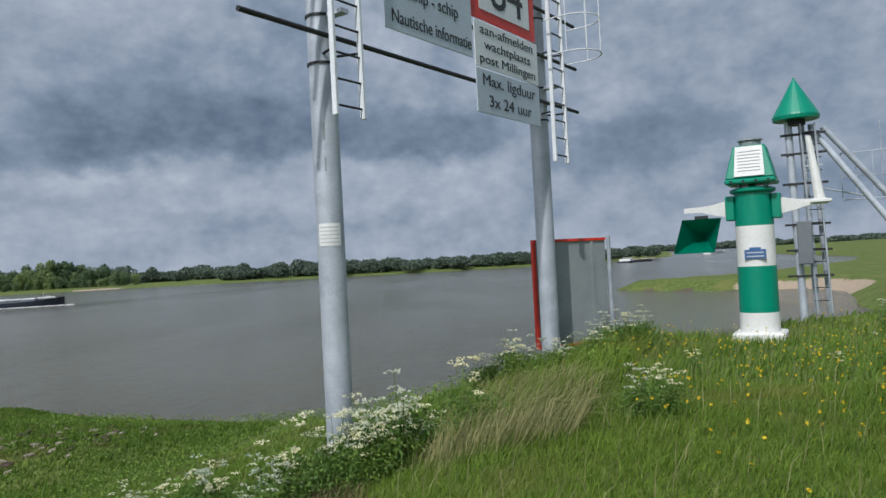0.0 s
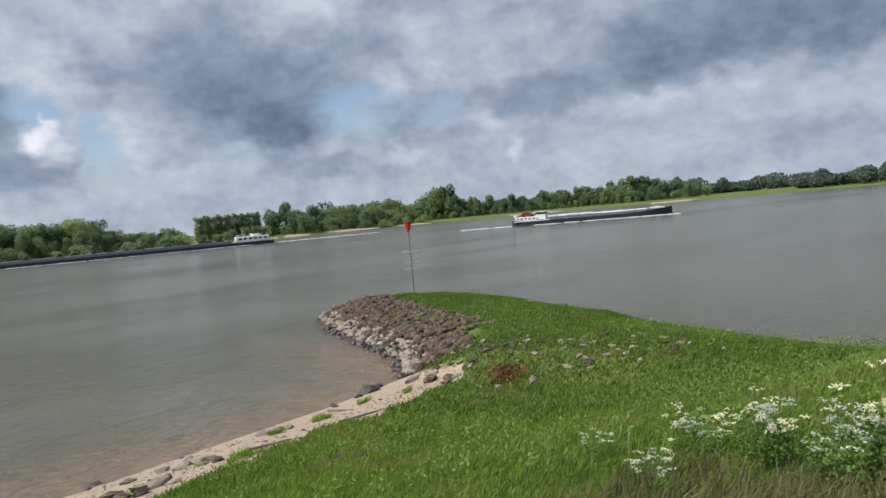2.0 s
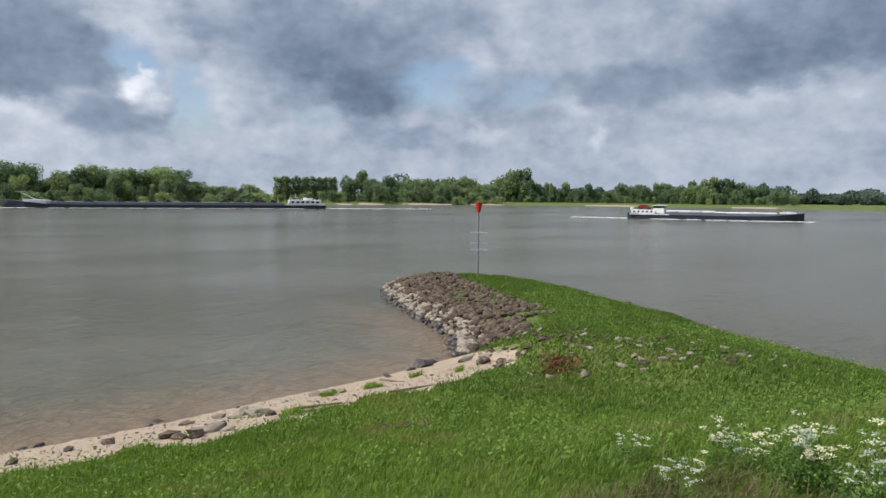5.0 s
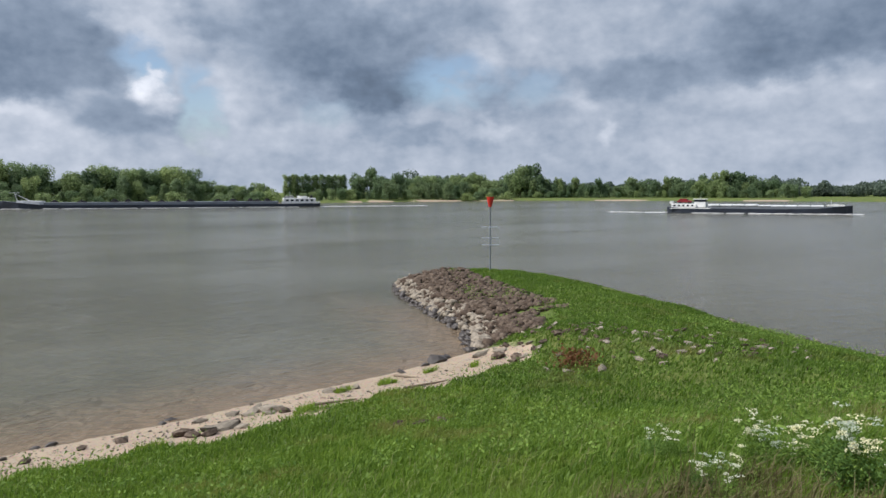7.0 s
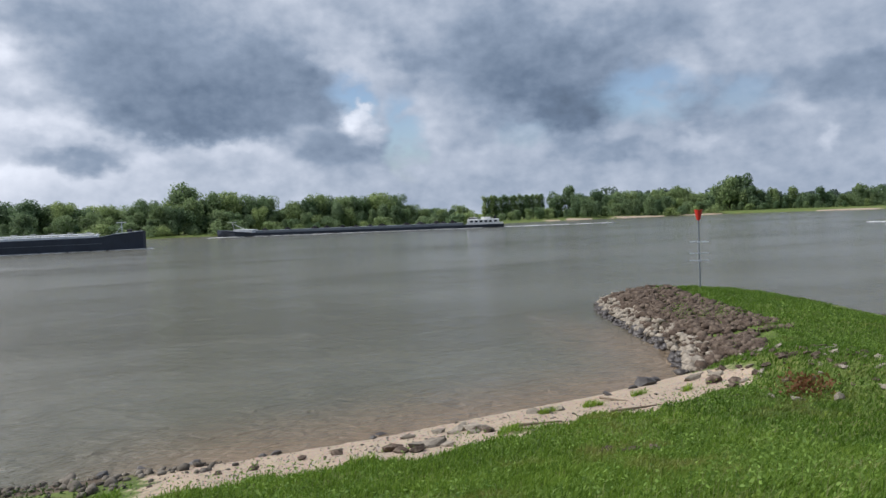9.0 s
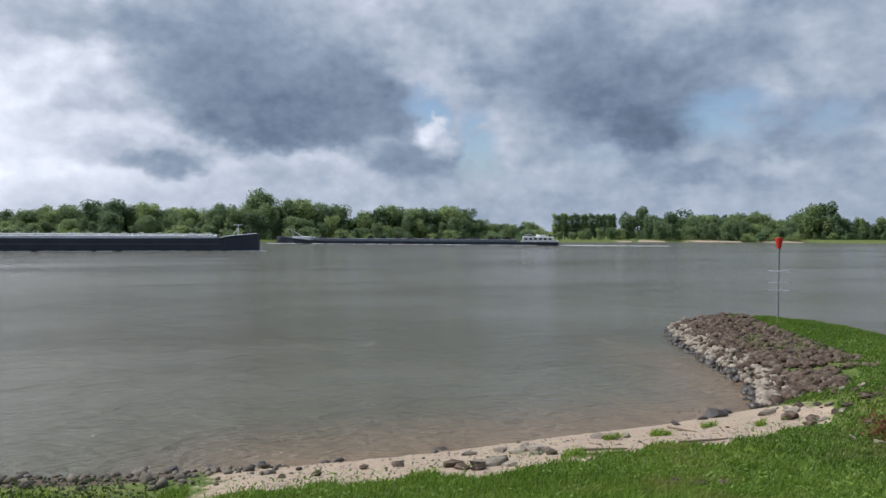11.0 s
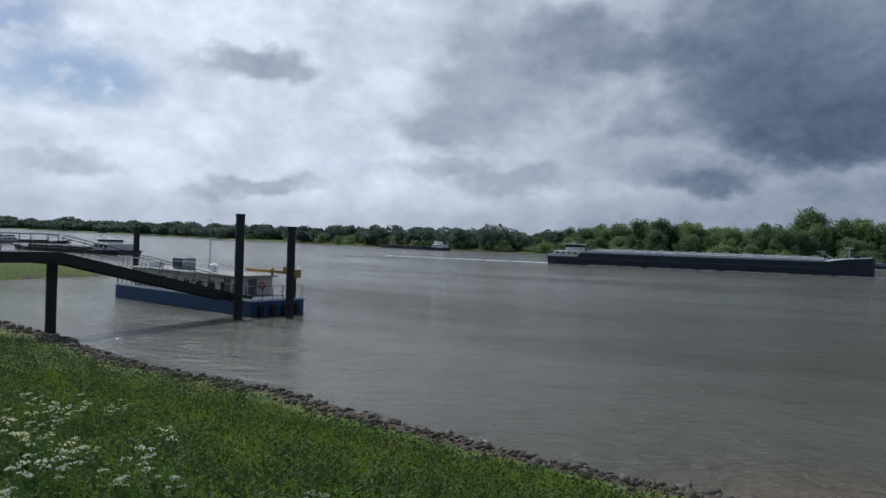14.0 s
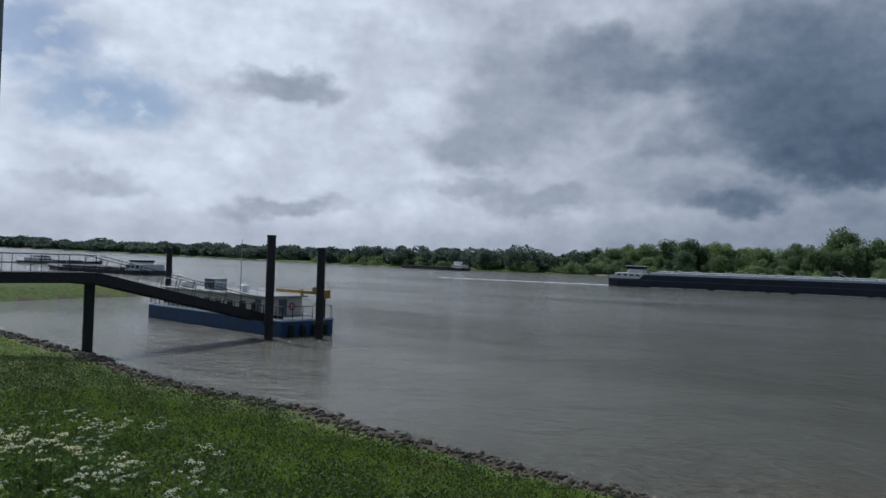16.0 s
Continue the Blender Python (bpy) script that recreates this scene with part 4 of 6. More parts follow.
    for k in range(6):
        part("slat", boxed(6.2 + 0.26 * k, 1.86, 3.3, 6.32 + 0.26 * k, 1.9, 4.05), DARK_STEEL, unit)
    part("vent", lathe([(0.25, 3.16), (0.25, 3.6), (0.38, 3.7), (0.05, 3.9)], 14), PANEL_WHITE, t).location = (11.2, 2.6, 0)
    part("crate", boxed(2.4, 1.8, 3.16, 3.3, 2.8, 3.65, bevel=0.04), WHITE_PAINT, t)
    part("radio_mast", tubed((9.4, 3.4, 3.16), (9.4, 3.4, 7.6), 0.04, 0.02, sides=8), BOARD_BACK, t)
    # ochre lifting frame over the end deck
    crane = part("lifting_frame", boxed(run - 6.2, 3.95, 3.35, run + 0.05, 4.15, 3.6, bevel=0.02), YELLOW_PAINT, t, "ochre steel lifting frame")
    part("frame_head", boxed(run - 0.25, 3.4, 3.1, run + 0.12, 4.5, 3.75, bevel=0.03), YELLOW_PAINT, crane)
    part("frame_post", boxed(run - 0.25, 3.9, 1.06, run - 0.02, 4.15, 3.4, bevel=0.02), DARK_STEEL, crane)
    part("frame_post", boxed(run - 2.9, 3.95, 3.16, run - 2.75, 4.12, 3.7), YELLOW_PAINT, crane)
    part("hoist", boxed(run - 1.4, 3.9, 3.6, run - 0.9, 4.2, 3.95, bevel=0.03), YELLOW_PAINT, crane)
    for k in range(4):
        part("fender", lathe([(0.18, 0.05), (0.22, 0.2), (0.22, 0.7), (0.18, 0.85)], 10), RUBBER, t).location = (run + 0.16, 0.8 + 1.1 * k, 0)
    part("bollard", lathe([(0.16, 1.05), (0.16, 1.35), (0.24, 1.42), (0.24, 1.52)], 12), DARK_STEEL, t).location = (run - 1.0, 0.6, 0)
    part("bollard", lathe([(0.16, 1.05), (0.16, 1.35), (0.24, 1.42), (0.24, 1.52)], 12), DARK_STEEL, t).location = (run - 1.6, 0.6, 0)
    for ob in t.children:                              # the house is low: its roof and all on it come down
        if ob.name.split(".")[0] in ("deckhouse", "roof", "roof_railing", "roof_unit", "vent", "crate", "radio_mast", "lifting_frame"):
            ob.location.z -= 0.30
    return t


def make_piles():
    for x, y, top, r, arm in ((-41.6, -34.5, 7.45, 0.31, True), (-44.4, -32.1, 6.68, 0.30, False), (-56.5, -60.0, 6.38, 0.30, False)):
        t = thing("mooring_pile", pose(x, y, -1.9, 0, 0, 40), "black tubular steel mooring pile standing in the river", "pile", "mooring piles")
        part("shaft", tubed((0, 0, 0), (0, 0, top + 1.9), r, sides=24), DARK_STEEL, t)
        part("rim", lathe([(r + 0.03, top + 1.82), (r + 0.03, top + 1.93), (r - 0.05, top + 1.95)], 24), DARK_STEEL, t)
        part("guide_ring", lathe([(r + 0.10, 2.95), (r + 0.10, 3.2)], 24), DARK_STEEL, t)
        if arm:
            part("lamp_bracket", boxed(-0.80, -0.08, top + 1.60, -0.2, 0.08, top + 1.76, bevel=0.02), DARK_STEEL, t)
            part("lamp_head", boxed(-0.86, -0.14, top + 1.52, -0.52, 0.14, top + 1.66, bevel=0.03), DARK_STEEL, t)


def make_gangway():
    knee = Vector((-29.4, -38.0, 4.72))
    foot = Vector((-42.3, -35.9, 1.75))
    shore = Vector((1.0, -46.5, 4.75))
    t = thing("gangway", pose(0, 0, 0), "dark steel walkway and sloping ramp on a single pile", "gangway")

    def span(a, b, name, rails):
        way = (b - a)
        L = way.length
        m = Matrix.Translation(a) @ way.to_track_quat("X", "Z").to_matrix().to_4x4()
        p = part(name, boxed(0, -0.75, -0.14, L, 0.75, -0.02), DARK_STEEL, t)
        p.matrix_basis = m
        for s in (-0.78, 0.78):
            part("girder", boxed(0, s - 0.07, -0.62, L, s + 0.07, 0.0, bevel=0.01), DARK_STEEL, p)
            part("top_rail", tubed((0, s, 1.0), (L, s, 1.0), 0.024, sides=6), DARK_STEEL, p)
            part("mid_rail", tubed((0, s, 0.5), (L, s, 0.5), 0.016, sides=6), DARK_STEEL, p)
            for k in range(rails):
                part("rail_post", tubed((L * k / (rails - 1), s, 0), (L * k / (rails - 1), s, 1.0), 0.02, sides=6), DARK_STEEL, p)
        return p

    span(knee, foot, "ramp", 11)
    span(shore, knee, "walkway", 22)
    part("pile", tubed((-29.4, -38.0, -1.8), (-29.4, -38.0, 4.15), 0.30, sides=24), DARK_STEEL, t)
    part("pile_head", boxed(-29.9, -39.0, 4.0, -28.9, -37.0, 4.14, bevel=0.02), DARK_STEEL, t)


# ---- vessels; local x points to the bow, the water lies at z = 0 ----
def hull_mesh(stations):
    """Lofts a hull through (x, half beam at deck, half beam at water, deck height)."""
    bm = bmesh.new()
    rings = [[bm.verts.new(p) for p in ((x, -w, -0.8), (x, -w, 0.1), (x, -d, h), (x, d, h), (x, w, 0.1), (x, w, -0.8))] for x, d, w, h in stations]
    for lo, hi in zip(rings, rings[1:]):
        for k in range(6):
            bm.faces.new((lo[k], hi[k], hi[(k + 1) % 6], lo[(k + 1) % 6]))
    bm.faces.new(rings[0]), bm.faces.new(list(reversed(rings[-1])))
    bmesh.ops.recalc_face_normals(bm, faces=bm.faces)
    return bm


def foam_strip(parent, name, x0, x1, y, w0, w1, seed):
    """Broken white water as a low ragged ridge that travels with its ship."""
    rnd = random.Random(seed)
    bm = bmesh.new()
    x = x0
    while x < x1:
        k = (x - x0) / max(0.1, x1 - x0)
        w = (w0 + (w1 - w0) * k) * rnd.uniform(0.4, 1.1)
        L = rnd.uniform(0.8, 3.2)
        bmesh.ops.create_icosphere(bm, subdivisions=1, radius=1.0, matrix=Matrix.LocRotScale((x, y + rnd.uniform(-0.3, 0.3) * w, 0.0), Euler((0, 0, rnd.uniform(-0.2, 0.2))), (L, w, 0.16)))
        x += L * rnd.uniform(0.6, 1.6)
    part(name, bm, FOAM, parent, "white water thrown up by the hull")


def make_tanker():
    t = thing("tank_barge", pose(0, 0, 0), "long dark blue motor tanker with white aft wheelhouse", "barge")
    L = 87.0
    part("hull", hull_mesh([(0, 3.8, 3.2, 2.5), (3, 5.0, 4.8, 2.3), (9.3, 5.2, 5.1, 2.3), (10.5, 5.2, 5.1, 3.55), (40, 5.2, 5.1, 3.5), (74, 5.2, 5.1, 3.6), (76, 5.2, 5.1, 3.7), (79, 5.1, 5.0, 4.3), (84, 4.2, 3.9, 4.7), (86.3, 2.4, 2.0, 4.9), (87, 1.0, 0.8, 4.95)]), BARGE_HULL, t, "dark navy hull", smooth=False)
    part("rub_rail", boxed(2, -5.26, 1.9, 76, 5.26, 2.0), BARGE_GREY, t)
    part("bulwark", hull_mesh_top(0, 9.4, 5.05, 2.3, 3.15), WHITE_PAINT, t, "white stern bulwark")
    part("trunk_deck", boxed(12, -4.0, 3.4, 75, 4.0, 4.25, bevel=0.1), BARGE_LIGHT, t, "pale grey trunk deck")
    part("foredeck", hull_mesh([(76, 5.0, 4.9, 3.85), (79.5, 4.8, 4.7, 4.45), (84, 3.9, 3.6, 4.85), (86.2, 2.1, 1.8, 5.02)]), BARGE_LIGHT, t)
    house = part("aft_house", boxed(2.0, -4.2, 2.2, 10.2, 4.2, 4.0, bevel=0.15), WHITE_PAINT, t, "white aft accommodation")
    for k in range(4):
        part("window", boxed(2.7 + 1.8 * k, -4.23, 2.95, 3.7 + 1.8 * k, 4.23, 3.55), DARK_GLASS, house)
    wheel = part("wheelhouse", boxed(5.2, -2.6, 4.0, 9.8, 2.6, 5.1, bevel=0.1), WHITE_PAINT, t, "white wheelhouse with dark windows")
    part("window_band", boxed(5.15, -2.64, 5.1, 9.85, 2.64, 5.9), DARK_GLASS, wheel)
    part("wheelhouse_roof", boxed(4.7, -3.0, 5.9, 10.3, 3.0, 6.12, bevel=0.05), WHITE_PAINT, wheel)
    part("radar", boxed(7.0, -1.0, 6.5, 7.2, 1.0, 6.62), WHITE_PAINT, wheel)
    part("radar_post", tubed((7.1, 0, 6.1), (7.1, 0, 6.5), 0.06, sides=8), WHITE_PAINT, wheel)
    rail = part("rail", tubed((11, -5.0, 4.5), (76, -5.0, 4.5), 0.05, sides=6), WHITE_PAINT, t, "pale deck railing")
    for k in range(34):
        part("rail_post", tubed((11 + 65 * k / 33, -5.0, 3.55), (11 + 65 * k / 33, -5.0, 4.5), 0.045, sides=6), WHITE_PAINT, rail)
    pipe = part("deck_pipe", tubed((14, -0.8, 4.65), (74, -0.8, 4.65), 0.14, sides=8), WHITE_PAINT, t)
    part("deck_pipe", tubed((14, -1.3, 4.55), (74, -1.3, 4.55), 0.11, sides=8), BARGE_LIGHT, t)
    for k in range(14):
        x = 15.5 + 4.4 * k
        v = part("tank_vent", tubed((x, -2.0, 4.2), (x, -2.0, 5.0), 0.07, sides=8), GALVANISED, t)
        part("vent_head", boxed(x - 0.75, -2.12, 5.0, x + 0.75, -1.88, 5.12), WHITE_PAINT, v)
        part("hatch", lathe([(0.5, 4.24), (0.5, 4.55), (0.3, 4.62)], 10), BARGE_LIGHT, t).location = (x + 2, 1.2, 0)
    mast = part("fore_mast", tubed((81, 0, 4.6), (81, 0, 7.6), 0.10, sides=8), GALVANISED, t)
    part("mast_arm", boxed(79.6, -0.1, 7.3, 82.2, 0.1, 7.5), WHITE_PAINT, mast)
    part("mast_brace", tubed((79.5, 0, 4.6), (81, 0, 6.6), 0.06, sides=6), GALVANISED, mast)
    part("anchor_winch", boxed(82.2, -0.9, 4.7, 83.6, 0.9, 5.5, bevel=0.15), DARK_STEEL, t)
    foam_strip(t, "bow_wave", 66, 88, -5.0, 0.5, 0.9, 3)
    foam_strip(t, "side_wave", 14, 66, -5.25, 0.15, 0.35, 4)
    foam_strip(t, "wake", -55, 1, -1.5, 1.2, 2.4, 5)
    return t


def hull_mesh_top(x0, x1, w, z0, z1):
    bm = bmesh.new()
    box(bm, x0 + 0.6, -w, z0, x1, -w + 0.12, z1)
    box(bm, x0 + 0.6, w - 0.12, z0, x1, w, z1)
    box(bm, x0 + 0.2, -w + 1.0, z0, x0 + 0.34, w - 1.0, z1)
    return bm


def make_coal_barge():
    t = thing("coal_barge", pose(0, 0, 0), "long low dark motor barge loaded with coal, white aft cabin", "barge")
    part("hull", hull_mesh([(0, 3.6, 3.0, 1.7), (3, 5.2, 5.0, 1.5), (20, 5.6, 5.5, 1.35), (100, 5.6, 5.5, 1.35), (108, 5.6, 5.4, 1.6), (116, 5.0, 4.4, 2.4), (122, 3.2, 2.0, 3.0), (125, 0.5, 0.3, 3.2)]), BARGE_HULL, t, "black hull", smooth=False)
    part("coaming", boxed(17.5, -4.8, 1.2, 107, 4.8, 2.45, bevel=0.05), BARGE_GREY, t, "grey hold coaming")
    rnd = random.Random(5)
    for x, h in ((22, 1.1), (26, 0.9), (29, 1.2), (36, 1.1), (42, 0.9), (53, 0.9), (58, 0.7), (64, 0.7), (70, 0.9), (77, 1.1), (82, 1.2), (94, 1.0), (104, 0.9)):
        bm = bmesh.new()
        bmesh.ops.create_cone(bm, cap_ends=True, segments=14, radius1=rnd.uniform(2.2, 3.8), radius2=0.3, depth=h + 0.8, matrix=pose(x, rnd.uniform(-0.8, 0.8), 2.1 + (h + 0.8) / 2 - 0.4))
        for v in bm.verts:
            v.co += Vector((rnd.uniform(-0.2, 0.2), rnd.uniform(-0.2, 0.2), rnd.uniform(-0.08, 0.08)))
        part("coal_heap", bm, COAL, t, "black coal heap in the hold")
    house = part("aft_cabin", boxed(2.0, -4.4, 1.4, 15.5, 4.4, 3.7, bevel=0.12), WHITE_PAINT, t, "white aft cabin")
    for k in range(6):
        part("window", boxed(3.0 + 2.05 * k, -4.43, 2.4, 4.2 + 2.05 * k, 4.43, 3.15), DARK_GLASS, house)
    part("bulwark", hull_mesh_top(0, 16, 5.2, 1.4, 2.2), WHITE_PAINT, t)
    wheel = part("wheelhouse", boxed(11.0, -2.4, 3.7, 15.0, 2.4, 4.5, bevel=0.08), WHITE_PAINT, t, "white wheelhouse")
    part("window_band", boxed(10.96, -2.44, 3.95, 15.04, 2.44, 4.4), DARK_GLASS, wheel)
    part("radar_mast", tubed((12.5, 0, 4.5), (12.5, 0, 6.3), 0.07, sides=8), GALVANISED, wheel)
    part("radar", boxed(12.4, -1.1, 6.2, 12.6, 1.1, 6.32), WHITE_PAINT, wheel)
    part("funnel", boxed(3.0, -0.6, 3.7, 4.0, 0.6, 4.8, bevel=0.1), DARK_STEEL, house)
    part("lifeboat", hull_mesh([(0, 0.8, 0.5, 0.8), (2.5, 1.0, 0.8, 0.8), (4, 0.2, 0.1, 1.0)]), WHITE_PAINT, t).location = (5.5, 2.0, 3.75)
    for k in range(7):
        part("cabin_vent", tubed((4.6 + 0.9 * k, -1.5, 3.7), (4.6 + 0.9 * k, -1.5, 4.25), 0.10, sides=8), WHITE_PAINT, house)
    bow = part("bow_cabin", hull_mesh([(108.5, 4.6, 4.8, 2.9), (114, 4.2, 4.4, 3.2), (117, 3.4, 3.6, 3.2)]), BARGE_LIGHT, t, "pale foredeck cabin")
    part("fore_crane", tubed((113, 0, 3.1), (118.5, 0, 6.0), 0.13, sides=8), WHITE_PAINT, bow)
    part("crane_post", tubed((117.5, 0, 3.0), (118.5, 0, 6.4), 0.10, sides=8), WHITE_PAINT, bow)
    part("crane_head", boxed(116.8, -0.5, 6.2, 120.2, 0.5, 6.4), WHITE_PAINT, bow)
    foam_strip(t, "bow_wave", 108, 127, 4.6, 0.5, 0.9, 6)
    foam_strip(t, "side_wave", 10, 108, 5.6, 0.12, 0.3, 7)
    foam_strip(t, "wake", -45, 1, 1.0, 0.4, 1.8, 8)
    return t


def make_hatch_barge():
    t = thing("hatch_barge", pose(0, 0, 0), "small dark barge with pale hatch covers and a red car", "barge")
    part("hull", hull_mesh([(0, 1.8, 1.4, 1.75), (1.5, 3.0, 2.6, 1.6), (4, 3.3, 3.2, 1.35), (30, 3.3, 3.2, 1.25), (38, 3.3, 3.2, 1.4), (42, 3.0, 2.6, 1.8), (45, 1.7, 1.0, 2.1), (46.5, 0.3, 0.1, 2.25)]), BARGE_HULL, t, "black hull", smooth=False)
    part("white_strake", boxed(1.0, -3.33, 1.22, 12, 3.33, 1.40), WHITE_PAINT, t)
    part("coaming", boxed(11, -2.8, 1.2, 40, 2.8, 1.85), BARGE_GREY, t, "grey hold coaming")
    for k in range(9):
        x = 11.2 + 3.2 * k
        part("hatch_cover", boxed(x, -2.75, 1.85 + (0.1 if k < 5 else 0), x + 3.0, 2.75, 2.25 + (0.25 if k < 4 else 0), bevel=0.12), BARGE_LIGHT, t, "pale aluminium hatch cover")
    house = part("aft_cabin", boxed(1.3, -2.7, 1.5, 8.0, 2.7, 2.55, bevel=0.1), WHITE_PAINT, t, "white aft cabin")
    for k in range(5):
        part("porthole", boxed(1.9 + 1.2 * k, -2.73, 1.85, 2.5 + 1.2 * k, 2.73, 2.3), DARK_GLASS, house)
    wheel = part("wheelhouse", boxed(7.4, -1.8, 1.6, 10.4, 1.8, 3.1, bevel=0.08), WHITE_PAINT, t, "white wheelhouse with dark windows")
    part("window_band", boxed(7.36, -1.84, 3.1, 10.44, 1.84, 3.75), DARK_GLASS, wheel)
    part("wheelhouse_roof", boxed(7.1, -2.0, 3.75, 10.7, 2.0, 3.92, bevel=0.04), WHITE_PAINT, wheel)
    part("radar", boxed(8.7, -0.8, 4.2, 8.9, 0.8, 4.3), WHITE_PAINT, wheel)
    part("radar_post", tubed((8.8, 0, 3.9), (8.8, 0, 4.25), 0.05, sides=6), WHITE_PAINT, wheel)
    # the car carried on the cabin roof
    car = part("deck_car", hull_car(), CAR_RED, t, "dark red car parked on the cabin roof")
    car.location = (2.6, 0, 2.55)
    part("car_window", boxed(0.95, -0.78, 0.92, 2.9, 0.78, 1.30, bevel=0.1), DARK_GLASS, car)
    for x in (0.8, 3.2):
        for s in (-0.78, 0.78):
            part("tyre", tubed((x, s - 0.1, 0.32), (x, s + 0.1, 0.32), 0.32, sides=14), RUBBER, car)
    part("tank", tubed((1.0, -1.2, 2.9), (1.0, 1.2, 2.9), 0.4, sides=12), WHITE_PAINT, t)
    part("fore_winch", boxed(42, -0.8, 1.9, 43.2, 0.8, 2.6, bevel=0.1), BARGE_LIGHT, t)
    part("fore_mast", tubed((41.5, 0, 1.8), (41.5, 0, 3.6), 0.06, sides=6), GALVANISED, t)
    part("bow_rail", boxed(40.5, -2.9, 2.1, 44.6, -2.8, 2.5), WHITE_PAINT, t)
    foam_strip(t, "bow_wave", 41, 48.5, -2.4, 0.3, 0.8, 9)
    foam_strip(t, "side_wave", 8, 41, -3.3, 0.08, 0.22, 10)
    foam_strip(t, "wake", -16, 0, 0, 0.3, 0.8, 11)
    return t


def hull_car():
    bm = bmesh.new()
    prof = [(0.0, 0.35), (0.0, 0.8), (0.25, 0.9), (0.85, 1.4), (2.4, 1.42), (3.05, 0.95), (3.9, 0.82), (4.0, 0.4)]
    a = [bm.verts.new((x, -0.82, z)) for x, z in prof]
    b = [bm.verts.new((x, 0.82, z)) for x, z in prof]
    n = len(prof)
    for k in range(n):
        bm.faces.new((a[k], a[(k + 1) % n], b[(k + 1) % n], b[k]))
    bm.faces.new(a), bm.faces.new(list(reversed(b)))
    bmesh.ops.recalc_face_normals(bm, faces=bm.faces)
    bmesh.ops.bevel(bm, geom=bm.edges[:], offset=0.06, segments=2, affect="EDGES")
    return bm


def make_push_tow():
    t = thing("push_tow", pose(0, 0, 0), "low black lighter pushed by a small white tug", "barge")
    part("lighter", hull_mesh([(14, 4.6, 4.4, 1.1), (50, 4.6, 4.4, 1.1), (60, 4.0, 3.0, 1.6), (62, 3.6, 2.4, 1.7)]), BARGE_HULL, t, "black lighter")
    part("lighter_coaming", boxed(17, -3.8, 1.0, 56, 3.8, 1.9), DARK_STEEL, t)
    part("tug_hull", hull_mesh([(0, 2.6, 2.2, 1.5), (4, 3.2, 3.0, 1.4), (13, 3.2, 3.0, 1.9)]), BARGE_HULL, t, "dark tug hull")
    house = part("tug_cabin", boxed(2, -2.4, 1.4, 11, 2.4, 3.2, bevel=0.1), WHITE_PAINT, t, "white tug cabin")
    for k in range(4):
        part("window", boxed(2.8 + 2 * k, -2.44, 2.2, 4.0 + 2 * k, 2.44, 2.8), DARK_GLASS, house)
    part("wheelhouse", boxed(6.5, -1.8, 3.2, 10, 1.8, 5.0, bevel=0.1), WHITE_PAINT, t)
    part("mast", tubed((8, 0, 5.0), (8, 0, 7.2), 0.08, sides=6), GALVANISED, t)
    return t


def make_cruiser(name, label, L, mat, k=1.0):
    """A plain river ship; k is how high its houses stand."""
    t = thing(name, pose(0, 0, 0), label, "ship")
    part("hull", hull_mesh([(0, 3.5, 3.0, 1.6 * k), (4, 4.6, 4.4, 1.4 * k), (L - 12, 4.6, 4.4, 1.4 * k), (L - 4, 3.0, 2.2, 1.9 * k), (L, 0.4, 0.2, 2.3 * k)]), mat, t)
    house = part("deckhouse", boxed(3, -3.4, 1.4 * k, 9, 3.4, 3.7 * k, bevel=0.1), WHITE_PAINT, t)
    for j in range(3):
        part("window", boxed(3.6 + 1.8 * j, -3.44, 2.3 * k, 4.8 + 1.8 * j, 3.44, 3.1 * k), DARK_GLASS, house)
    part("hold", boxed(11, -3.6, 1.3 * k, L - 12, 3.6, 2.2 * k, bevel=0.1), DARK_STEEL, t)
    wheel = part("wheelhouse", boxed(5.5, -2.2, 3.7 * k, 9, 2.2, 4.3 * k, bevel=0.1), WHITE_PAINT, t)
    part("window_band", boxed(5.46, -2.24, 4.3 * k, 9.04, 2.24, 4.9 * k), DARK_GLASS, wheel)
    part("wheelhouse_roof", boxed(5.2, -2.5, 4.9 * k, 9.4, 2.5, 5.1 * k, bevel=0.04), WHITE_PAINT, wheel)
    part("mast", tubed((L - 8, 0, 1.8 * k), (L - 8, 0, 5.5 * k), 0.1, sides=6), GALVANISED, t)
    return t


make_gantry()
make_board()
make_beacon()
make_signal_mast()
make_groyne_marker()
make_near_post()
make_pontoon()
make_piles()
make_gangway()
TANKER, COAL_BARGE, HATCH_BARGE, PUSH_TOW = make_tanker(), make_coal_barge(), make_hatch_barge(), make_push_tow()
FAR_SHIP = make_cruiser("river_ship", "dark cargo ship with white aft house up the river", 48, BARGE_HULL, 0.70)
WHITE_SHIP = make_cruiser("passenger_ship", "white ship far down the river", 60, WHITE_PAINT, 0.8)
DOWN_SHIP = make_cruiser("river_ship", "dark cargo ship far down the river", 46, BARGE_HULL, 0.55)
LOW_SHIP = make_cruiser("river_ship", "low dark cargo ship by the far bend", 34, BARGE_HULL, 0.55)


